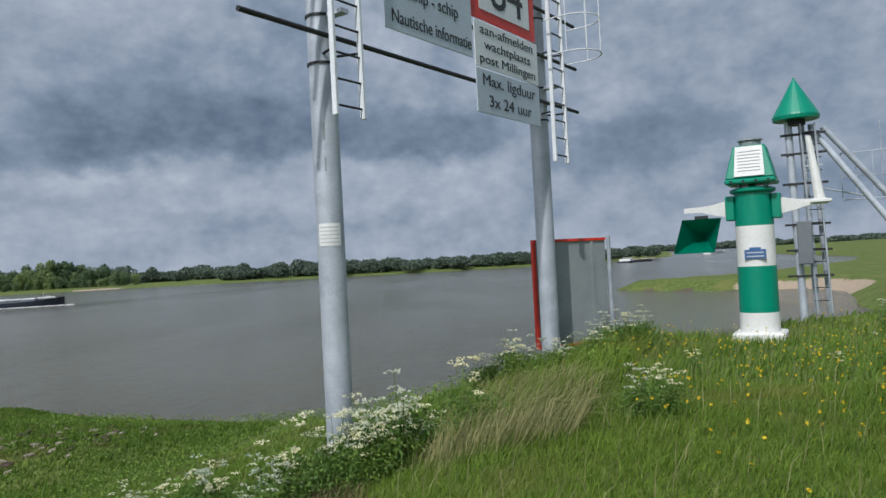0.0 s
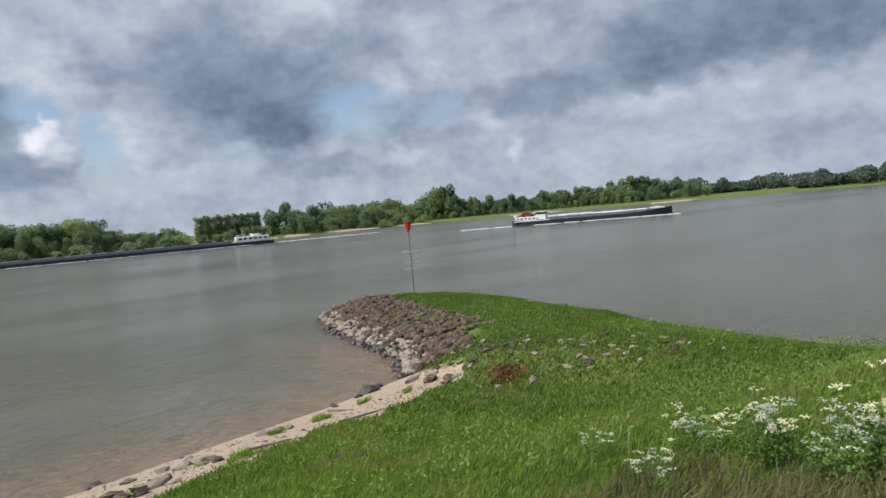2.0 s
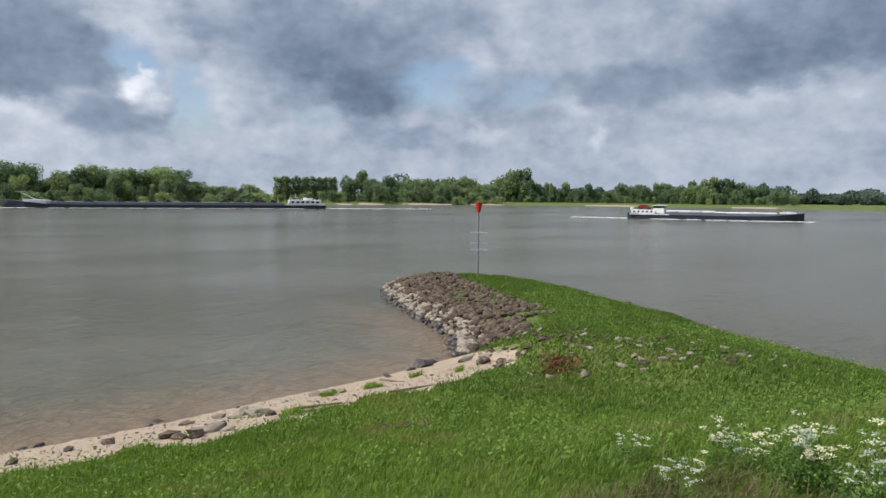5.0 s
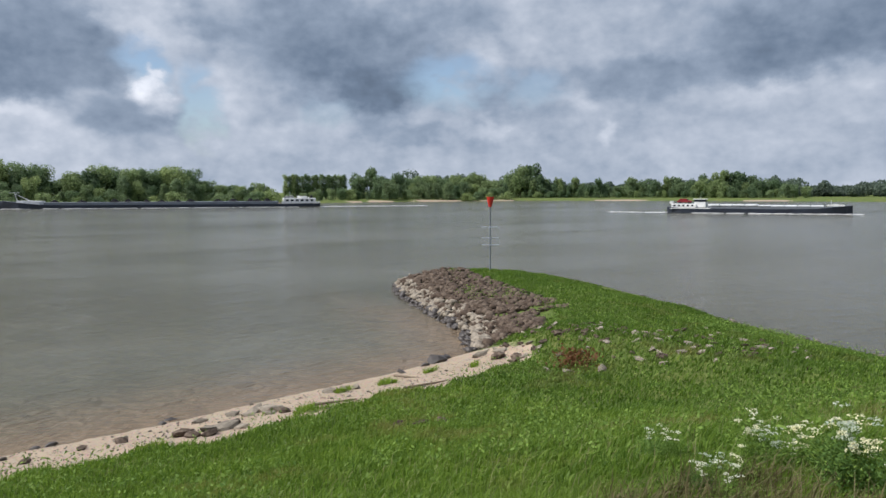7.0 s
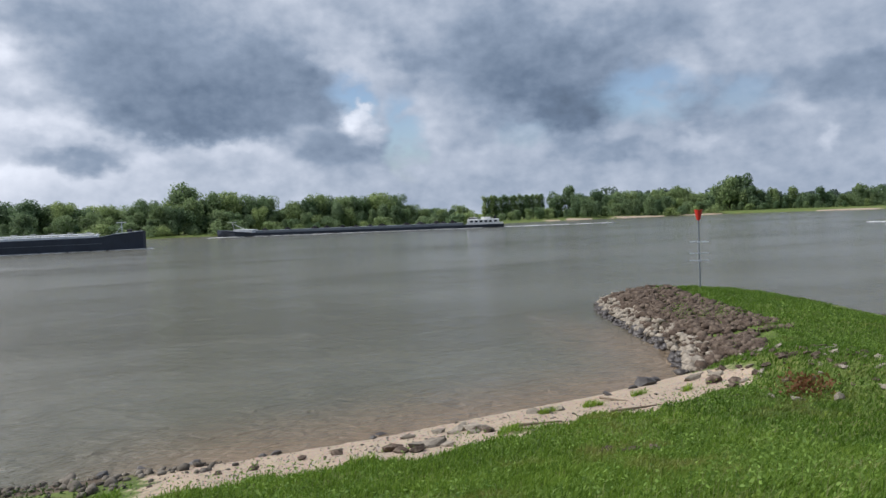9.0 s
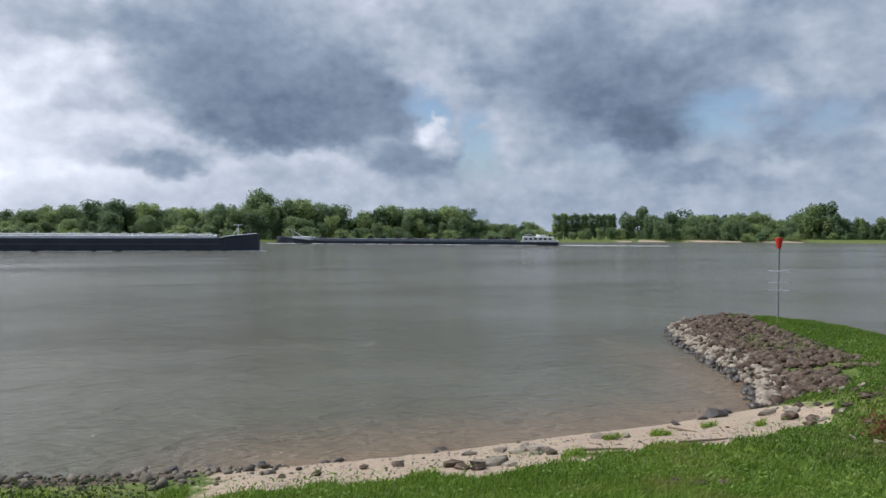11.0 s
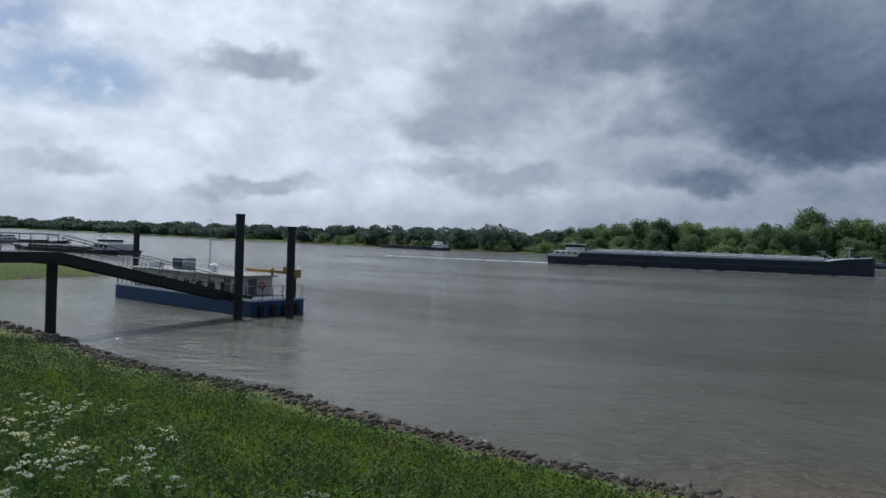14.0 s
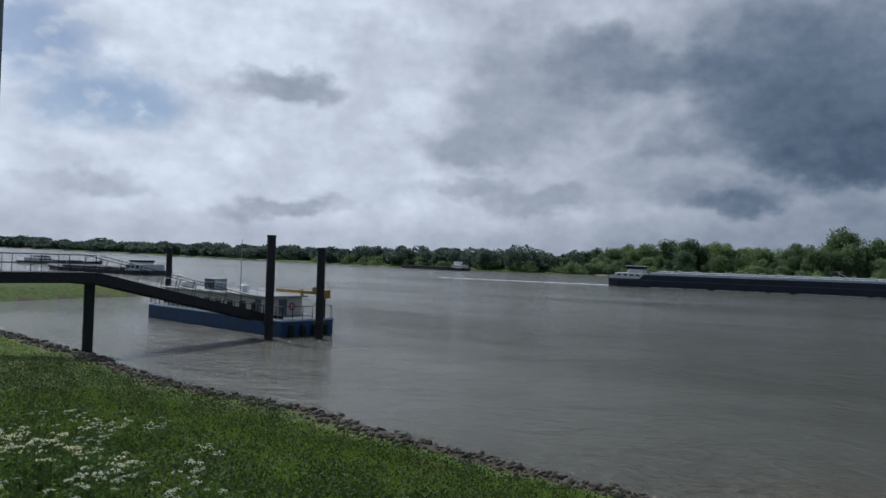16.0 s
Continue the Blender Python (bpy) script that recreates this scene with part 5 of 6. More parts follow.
# ---- trees of the far bank ----
def crown_mesh(name, seed, tall, wide, lobes, leaves, size, mat, low=0.12, narrow=False):
    """A crown of many small leaf clumps on uneven lobes."""
    rng = np.random.default_rng(seed)
    centre = np.stack((rng.normal(0, wide * 0.24, lobes), rng.normal(0, wide * 0.24, lobes), rng.uniform(low + 0.12, 0.9, lobes) * tall), 1)
    if narrow:
        centre[:, :2] *= 0.4
    else:
        centre[:, :2] *= (1.25 - 0.75 * (centre[:, 2:] / tall))
    rad = rng.uniform(0.16, 0.30, lobes) * wide * (1.1 - 0.35 * centre[:, 2] / tall)
    pick = rng.integers(0, lobes, leaves)
    way = rng.normal(size=(leaves, 3))
    way /= np.linalg.norm(way, axis=1)[:, None]
    at = centre[pick] + way * rad[pick][:, None] * rng.uniform(0.62, 1.10, leaves)[:, None] * np.array((1, 1, 1.15))
    at[:, 2] = np.maximum(at[:, 2], 0.03 * tall)
    u = np.cross(way + rng.normal(0, 0.5, way.shape), rng.normal(size=way.shape))
    u /= np.linalg.norm(u, axis=1)[:, None]
    v = np.cross(u, way + rng.normal(0, 0.35, way.shape))
    v /= np.linalg.norm(v, axis=1)[:, None] + 1e-6
    s = rng.uniform(0.5, 1.25, leaves)[:, None] * size
    quad = np.stack((at - u * s, at - v * s * 0.7, at + u * s, at + v * s * 0.7), 1).reshape(-1, 3)
    return mesh_from(name, quad, np.arange(leaves * 4).reshape(-1, 4), mat)


def tree_kind(name, seed, tall, wide, lobes, leaves, size, mat, label, category="tree", narrow=False, low=0.12):
    t = thing(name, pose(0, 0, -60), label, category, "trees of the far bank")
    rnd = random.Random(seed)
    bm = tubed((0, 0, -0.4), (rnd.uniform(-0.2, 0.2), 0, tall * 0.45), tall * 0.022, tall * 0.012, sides=8)
    for k in range(5):
        a = rnd.uniform(0, 6.28)
        z = tall * rnd.uniform(0.2, 0.45)
        tube(bm, (0, 0, z), (math.cos(a) * wide * 0.28, math.sin(a) * wide * 0.28, z + tall * 0.25), tall * 0.009, tall * 0.003, sides=5)
    part("trunk", bm, BARK, t)
    crown = new("crown", crown_mesh("crown", seed, tall, wide, lobes, leaves, size, mat, low, narrow))
    crown.parent = t
    return t


SKYLINE = ((-40, 0.45), (-15, 0.42), (0, 0.50), (8, 0.55), (17, 0.73), (20, 0.62), (25, 0.80), (29, 1.05), (32, 1.39), (36, 1.15), (41, 0.90), (46, 0.95), (51, 1.45), (56, 1.50), (58.5, 1.55),
           (59.2, 1.62), (65.9, 1.62), (66.6, 1.00), (70.5, 0.95), (73, 1.75), (78, 1.80), (80.4, 1.55), (81.4, 1.00), (82.6, 2.0), (85, 2.15), (87, 2.70), (89, 2.2), (91, 1.85),
           (95, 1.80), (99, 1.70), (105, 1.45), (110, 1.25), (120, 1.00), (124, 0.80), (130, 0.72), (160, 0.70))


def skyline(a):
    """Elevation of the treetops, in degrees, at an azimuth."""
    grown = 1.2 if 72 < a < 106 else 1.18 if 45 < a < 59 else 1.0
    return grown * float(np.interp(a, [p[0] for p in SKYLINE], [p[1] for p in SKYLINE]))


def far_point(az, inland):
    """A place on the far bank, that far behind its waterline, seen at an azimuth from the dike."""
    wx, wy = -math.sin(radians(az)), math.cos(radians(az))
    r = np.arange(150, 2600, 3.0)
    d = inside_distance(FAR_SHORE, 1 + wx * r, wy * r)
    k = int(np.argmax(d > inland)) if (d > inland).any() else len(r) - 1
    return 1 + wx * r[k], wy * r[k], r[k]


def make_trees():
    rnd = random.Random(11)
    low = [tree_kind("willow_tree", 20 + k, 10, 10.5, 20, 4600, 0.31, LEAF_WILLOW, "grey-green willow on the far river bank", low=-0.08) for k in range(4)]
    high = [tree_kind("broadleaf_tree", 40 + k, 15, 12.5, 26, 6200, 0.38, LEAF_WILLOW if k % 2 else LEAF_DARK, "tall leafy tree in the riverside wood", low=0.05) for k in range(4)]
    dark = [tree_kind("broadleaf_tree", 60 + k, 12, 12, 16, 3200, 0.46, LEAF_DARK, "dark rounded tree far across the river", low=0.0) for k in range(2)]
    pop = [tree_kind("poplar_tree", 70 + k, 18, 6.5, 40, 2400, 0.34, LEAF_WILLOW, "slender poplar in a row", narrow=True, low=0.0) for k in range(2)]
    hedge = [tree_kind("willow_shrub", 80 + k, 4, 7, 12, 1600, 0.26, LEAF_WILLOW, "low willow shrub at the water's edge", "shrub", low=-0.1) for k in range(3)]
    used = set()

    def put(kinds, x, y, tall, base_tall, squash=1.0):
        src = rnd.choice(kinds)
        z = height(x, y)
        k = tall / base_tall
        m = Matrix.LocRotScale((x, y, z - 0.15), Euler((0, 0, rnd.uniform(0, 6.28))), (k * squash, k * squash, k))
        if src not in used:
            used.add(src)
            src.matrix_world = m
        else:
            copy_thing(src, m)

    az = 28.0
    while az < 114:                                   # the wood's edge
        meadow = 24 < az < 49
        el = skyline(az)
        inland = rnd.uniform(55, 75) if meadow else rnd.uniform(12, 24)
        if 66.8 < az < 70.6:
            inland = rnd.uniform(28, 42)
        x, y, r = far_point(az, inland)
        top = 6.1 + math.tan(radians(el)) * r - height(x, y)
        kinds, base = (high, 15) if top > 11 else (low, 10)
        put(kinds, x, y, top * rnd.uniform(0.62, 1.06) * (0.80 if 58.8 < az < 66.6 else 0.64 if meadow else 1), base, rnd.uniform(0.75, 1.2))
        az += rnd.uniform(0.55, 1.1) * (390 / r)
    az = 30.0
    while az < 112:                                   # behind it, the skyline
        el = skyline(az)
        if not 58.8 < az < 66.8:
            x, y, r = far_point(az, rnd.uniform(80, 100) if 24 < az < 49 else rnd.uniform(32, 48))
            top = 6.1 + math.tan(radians(el)) * r - height(x, y)
            put(high if 49 < az < 112 else high[:1] + dark, x, y, top * rnd.uniform(1.06, 1.34) * (0.74 if 24 < az < 47 else 0.88 if az > 104 else 1.14 if az > 66.8 else 1), 15 if 49 < az < 112 else 14, rnd.uniform(0.9, 1.2))
        az += rnd.uniform(0.42, 0.80) * (400 / r)
    az = 61.3
    while az < 65.9:                                  # the row of poplars
        x, y, r = far_point(az, 62)
        put(pop, x, y, 6.1 + math.tan(radians(1.50 * rnd.uniform(0.86, 1.06))) * r - height(x, y), 18, rnd.uniform(0.9, 1.15))
        az += rnd.uniform(0.20, 0.28)
    for az in (59.4, 60.4):
        x, y, r = far_point(az, 66)
        put(dark, x, y, 6.1 + math.tan(radians(1.30)) * r - height(x, y), 12, 0.9)
    az = 49.0
    while az < 132:                                   # shrubs at the waterline
        x, y, r = far_point(az, rnd.uniform(6, 10))
        if rnd.random() < 0.75 and not 55 < az < 64:
            put(hedge, x, y, rnd.uniform(3.0, 6.0), 4, rnd.uniform(0.9, 1.4))
        az += rnd.uniform(0.7, 1.5)
    az = -34.0
    rng = np.random.default_rng(4)
    verts, count = [], 0
    while az < 165:                                   # low woods far off, uncountable
        if 58 < az < 108:
            az = 108
        el = skyline(az)
        x, y, r = far_point(az, rnd.uniform(20, 60) if az < 22 else rnd.uniform(8, 50) if az > 100 else rnd.uniform(140, 200))
        for j in range(3 if az < 22 else 4 if az > 100 else 2):
            top = max(3.0, (6.1 + math.tan(radians(el * rnd.uniform(0.55, 0.92))) * r - 2))
            n = 420
            ax, ay = x + rng.normal(0, r * 0.006), y + rng.normal(0, 14)
            top *= rnd.uniform(0.55, 1.15)
            p = rng.normal(size=(n, 3))
            p /= np.linalg.norm(p, axis=1)[:, None]
            at = np.array((ax, ay, 2 + top * 0.46)) + p * np.array((*(r * rnd.uniform(0.006, 0.016),) * 2, top * 0.50)) * rng.uniform(0.7, 1.05, (n, 1))
            u, v = rng.normal(size=(n, 3)), rng.normal(size=(n, 3))
            s = r * 0.0017
            u, v = u / np.linalg.norm(u, axis=1)[:, None] * s, v / np.linalg.norm(v, axis=1)[:, None] * s
            verts.append(np.stack((at - u, at - v, at + u, at + v), 1).reshape(-1, 3))
        az += 0.55 if az < 22 or az > 100 else 0.8
    v = np.concatenate(verts)
    # no air between: the haze over these woods is in LEAF_FAR's colour
    tagged(new("far_woods", mesh_from("far_woods", v, np.arange(len(v)).reshape(-1, 4), LEAF_FAR)), "low woods along the distant bank, leaf colour greyed for haze", "woods", kind="stuff")


make_trees()


# ---- stones ----
def stone_meshes(name, count, mat, seed):
    out = []
    for k in range(count):
        rnd = random.Random(seed + k)
        bm = bmesh.new()
        bmesh.ops.create_icosphere(bm, subdivisions=1, radius=0.5)
        for v in bm.verts:
            v.co *= rnd.uniform(0.58, 1.22)
            v.co.z *= 0.72
        me = bpy.data.meshes.new(name)
        bm.to_mesh(me)
        bm.free()
        me.materials.append(mat)
        out.append(me)
    return out


def along(line, k):
    """The point a share k along a line."""
    p = np.array(line, float)
    seg = np.hypot(*np.diff(p, axis=0).T)
    at = np.concatenate(([0], np.cumsum(seg))) / seg.sum()
    return float(np.interp(k, at, p[:, 0])), float(np.interp(k, at, p[:, 1]))


GROYNE_FOOT = ((-21.0, 18.2), (-24, 20.1), (-27.6, 21.5), (-31.5, 22.8), (-36, 24.6), (-40.0, 26.6), (-41.4, 28.6), (-40.9, 31.2))
GROYNE_BACK = ((-40.6, 31.4), (-38, 33.9), (-34, 35.4), (-29, 34.5), (-22.4, 32.4), (-17.7, 31.0), (-13, 29.5), (-7.6, 28.1))
SOUTH_EDGE = ((-36, -66), (-32.5, -50), (-28.7, -37), (-24.6, -26), (-23.4, -17), (-21.4, -11.7), (-20, -6.4), (-19.1, -2.4), (-18.7, 1.5))


def make_stones():
    rnd = random.Random(21)
    pale, dark, wet = stone_meshes("stone", 5, STONE_PALE, 1), stone_meshes("stone", 5, STONE_DARK, 11), stone_meshes("stone", 3, STONE_WET, 21)
    bank = thing("stone_revetment", pose(0, 0, 0), "loose riprap stones armouring the groyne, pale below and dark above", "riprap")
    rest_v, rest_f, total = [], [], 0
    made = 0
    ico = stone_meshes("stone", 6, STONE_DARK, 41)
    shapes = [(np.array([v.co[:] for v in me.vertices]), np.array([p.vertices[:] for p in me.polygons])) for me in ico]
    for k in range(4600):
        s = rnd.random()
        x0, y0 = along(GROYNE_FOOT, s)
        x1, y1 = along(GROYNE_FOOT, min(1, s + 0.01))
        nx, ny = (y1 - y0), -(x1 - x0)
        n = math.hypot(nx, ny) or 1
        nx, ny = nx / n, ny / n
        if (nx * 0 + ny * 1) < 0 and s < 0.75:
            nx, ny = -nx, -ny
        if s >= 0.75:
            nx, ny = 0.8, 0.15
        reach = 4.6 if s > 0.12 else 3.2
        w = rnd.random() ** 0.9 * reach
        x, y = x0 + nx * (w - 0.4), y0 + ny * (w - 0.4)
        z = height(x, y)
        size = rnd.choice((0.15, 0.18, 0.22, 0.26, 0.32, 0.4, 0.52)) * rnd.uniform(0.85, 1.15) * (0.85 if w > 2.6 else 1.0)
        m = Matrix.LocRotScale((x, y, z + size * 0.14), Euler((rnd.uniform(-0.5, 0.5), rnd.uniform(-0.5, 0.5), rnd.uniform(0, 6.28))), (size * rnd.uniform(0.9, 1.4), size, size * rnd.uniform(0.7, 1.0)))
        if made < 300 and k % 6 == 0 or made < 300 and s < 0.35 and k % 2 == 0:
            kind = wet if w < 0.45 else pale if w < 1.0 + rnd.uniform(-0.6, 0.6) else dark
            ob = new("stone", rnd.choice(kind))
            ob.parent = bank
            ob.matrix_basis = m
            made += 1
        else:
            v, f = rnd.choice(shapes)
            rest_v.append((v @ np.array(m.to_3x3()).T + np.array(m.translation), 0 if w < 0.45 else 1 if w < 1.0 + rnd.uniform(-0.6, 0.6) else 2))
            rest_f.append(f)
    for zone, mat, label in ((0, STONE_WET, "wet dark stones at the waterline"), (1, STONE_PALE, "pale dry stones of the groyne foot"), (2, STONE_DARK, "dark weathered stones of the groyne slope")):
        vs, fs, off = [], [], 0
        for (v, q), f in zip(rest_v, rest_f):
            if q == zone:
                vs.append(v), fs.append(f + off)
                off += len(v)
        ob = new("stones", mesh_from("stones", np.concatenate(vs), np.concatenate(fs), mat))
        ob.parent = bank
        tagged(ob, label, kind="stuff")
    # the back of the groyne and the south bank
    for line, n, wide, name, label in ((GROYNE_BACK, 260, 0.9, "stone_edge", "low line of stones on the river side of the groyne"),
                                       (SOUTH_EDGE, 1700, 1.6, "bank_stones", "dark riprap stones along the foot of the grass bank")):
        vs, fs, off = [], [], 0
        for k in range(n):
            x, y = along(line, rnd.random())
            x, y = x + (rnd.gauss(0.15, 0.36) if line is GROYNE_BACK else rnd.uniform(-0.4, 1.9) * rnd.random() ** 0.5), y + rnd.gauss(0, 0.5)
            size = rnd.uniform(0.10, 0.26) * (1.8 if rnd.random() < 0.18 else 1)
            m = Matrix.LocRotScale((x, y, height(x, y) + size * 0.12), Euler((rnd.uniform(-0.5, 0.5), rnd.uniform(-0.5, 0.5), rnd.uniform(0, 6.28))), (size * 1.2, size, size * 0.8))
            v, f = rnd.choice(shapes)
            vs.append(v @ np.array(m.to_3x3()).T + np.array(m.translation)), fs.append(f + off)
            off += len(v)
        tagged(new(name, mesh_from(name, np.concatenate(vs), np.concatenate(fs), STONE_MIX)), label, "riprap", kind="stuff")
    # single stones on the beach: place, size, tone
    for x, y, size, kind in ((-20.4, 15.9, 0.75, wet), (-20.9, 16.6, 0.5, wet), (-20.2, 15.2, 0.35, wet), (-19.7, 13.9, 0.3, wet), (-19.4, 6.2, 0.40, wet), (-19.1, 5.9, 0.30, wet), (-18.9, 3.2, 0.34, wet), (-18.9, 2.9, 0.26, wet),
                             (-19.0, 10.9, 0.28, pale), (-18.6, 10.6, 0.40, pale), (-18.4, 11.0, 0.35, pale), (-17.7, 7.9, 0.50, pale), (-17.4, 8.2, 0.55, pale), (-17.2, 8.5, 0.40, pale), (-17.9, 7.4, 0.35, pale), (-17.9, 6.5, 0.35, pale),
                             (-16.6, 8.3, 0.40, dark), (-17.0, 4.4, 0.40, dark), (-16.3, 5.6, 0.50, dark), (-16.0, 6.1, 0.55, pale), (-15.9, 6.5, 0.5, pale), (-16.3, 6.8, 0.4, dark), (-16.7, 2.4, 0.30, dark),
                             (-19.4, 17.0, 0.5, pale), (-18.7, 17.4, 0.45, pale), (-18.2, 16.9, 0.6, dark), (-17.4, 17.0, 0.5, dark), (-17.0, 16.6, 0.45, dark), (-12.6, 9.2, 0.35, dark), (-12.3, 9.6, 0.40, dark), (-12.0, 10.0, 0.35, dark),
                             (-18.3, 11.4, 0.36, pale), (-18.1, 10.9, 0.30, pale), (-18.5, 11.2, 0.26, dark), (-17.3, 7.6, 0.34, pale), (-16.9, 8.0, 0.30, pale), (-15.9, 5.7, 0.42, dark), (-15.6, 6.0, 0.36, dark), (-15.7, 6.8, 0.32, pale), (-17.2, 3.6, 0.26, dark), (-16.4, 1.6, 0.22, dark), (-19.2, 1.2, 0.4, wet), (-19.4, 0.0, 0.35, wet), (-19.3, -1.0, 0.45, wet), (-14.2, 16.2, 0.31, pale), (-13.6, 17.0, 0.37, pale), (-13.0, 17.9, 0.34, pale), (-12.5, 18.3, 0.37, dark), (-14.9, 16.0, 0.25, pale),
                             (-11.8, 19.6, 0.31, pale), (-10.9, 20.8, 0.28, pale), (-14.3, 20.6, 0.25, pale), (-13.1, 22.0, 0.22, pale)):
        ob = new("stone", rnd.choice(kind))
        ob.matrix_world = Matrix.LocRotScale((x, y, height(x, y) + size * 0.12), Euler((rnd.uniform(-0.3, 0.3), rnd.uniform(-0.3, 0.3), rnd.uniform(0, 6.28))), (size * 1.3, size * 0.9, size * 0.75))
        tagged(ob, {0: "wet dark stone at the edge of the water", 1: "pale dry stone lying on the shore", 2: "dark weathered stone lying on the shore"}[0 if kind is wet else 1 if kind is pale else 2], "stone", "stones on the beach")
    for k in range(190):                               # half-buried stones between groyne and dike
        s = rnd.random()
        x, y = -20.5 + 10.5 * s + rnd.gauss(0, 1.2), 17.6 + 3.4 * s + rnd.gauss(0, 0.9)
        if height(x, y) < 0.3:
            continue
        size = rnd.uniform(0.10, 0.32)
        ob = new("stone", rnd.choice(dark if rnd.random() < 0.6 else pale))
        ob.matrix_world = Matrix.LocRotScale((x, y, height(x, y) + size * 0.1), Euler((rnd.uniform(-0.4, 0.4), rnd.uniform(-0.4, 0.4), rnd.uniform(0, 6.28))), (size * 1.3, size, size * 0.8))
        tagged(ob, "weathered stone half buried in the bank grass", "stone", "stones in the bank")
    # pebbles
    vs, fs, off = [], [], 0
    for k in range(1500):
        x, y = rnd.uniform(-19.4, -15.2), rnd.uniform(-0.5, 18)
        size = rnd.uniform(0.02, 0.07) * (2.5 if rnd.random() < 0.05 else 1)
        v, f = rnd.choice(shapes)
        vs.append(v * np.array((size * 1.2, size, size * 0.6)) + np.array((x, y, height(x, y) + size * 0.1))), fs.append(f + off)
        off += len(v)
    tagged(new("pebbles", mesh_from("pebbles", np.concatenate(vs), np.concatenate(fs), STONE_MIX)), "scattered pebbles and shells on the sand", "pebbles", kind="stuff")
    # driftwood
    for x, y, L, a in ((-16.3, 9.6, 1.2, 70), (-18.4, 13.2, 0.9, 20), (-16.1, 12.4, 1.4, 80)):
        ob = part("driftwood", tubed((-L / 2, 0, 0), (L / 2, 0.1, 0.03), 0.045, 0.02, sides=7), DRIFTWOOD)
        ob.matrix_world = pose(x, y, height(x, y) + 0.03, 0, 0, a)
        tagged(ob, "grey stick of driftwood on the sand", "driftwood", "driftwood")


make_stones()


# ---- grass and herbs ----
def blades(name, label, spots, tall, thick, mat, seed, lean=0.35, wind=(0.35, 0.12)):
    """Many bent blades, one mesh."""
    rng = np.random.default_rng(seed)
    n = len(spots)
    h = tall * rng.uniform(0.55, 1.25, n)
    w = thick * rng.uniform(0.7, 1.3, n)
    a = rng.uniform(0, 2 * np.pi, n)
    side = np.stack((np.cos(a), np.sin(a), 0 * a), 1) * w[:, None]
    tilt = rng.normal(0, lean, (n, 2)) + np.array(wind)
    base = spots.copy()
    base[:, 2] -= 0.03
    mid = base + np.stack((tilt[:, 0] * h * 0.35, tilt[:, 1] * h * 0.35, h * 0.60), 1)
    tip = base + np.stack((tilt[:, 0] * h * 1.05, tilt[:, 1] * h * 1.05, h * np.clip(1.05 - 0.35 * np.hypot(*tilt.T), 0.4, 1)), 1)
    v = np.stack((base - side, base + side, mid + side * 0.8, mid - side * 0.8, tip), 1).reshape(-1, 3)
    k = np.arange(n)[:, None] * 5
    tri = np.concatenate((k + np.array((0, 1, 2)), k + np.array((0, 2, 3)), k + np.array((3, 2, 4))), 1).reshape(-1, 3)
    return tagged(new(name, mesh_from(name, v, tri, mat)), label, "grass", kind="stuff")


def spots_in(n, x0, x1, y0, y1, keep, seed, clump=0.0):
    rng = np.random.default_rng(seed)
    x, y = rng.uniform(x0, x1, n), rng.uniform(y0, y1, n)
    z, sand, mud = lie(x, y)
    d = inside_distance(NEAR_SHORE, x, y)
    ok = keep(x, y, d, sand) & (z > 0.12)
    return np.stack((x, y, z), 1)[ok]


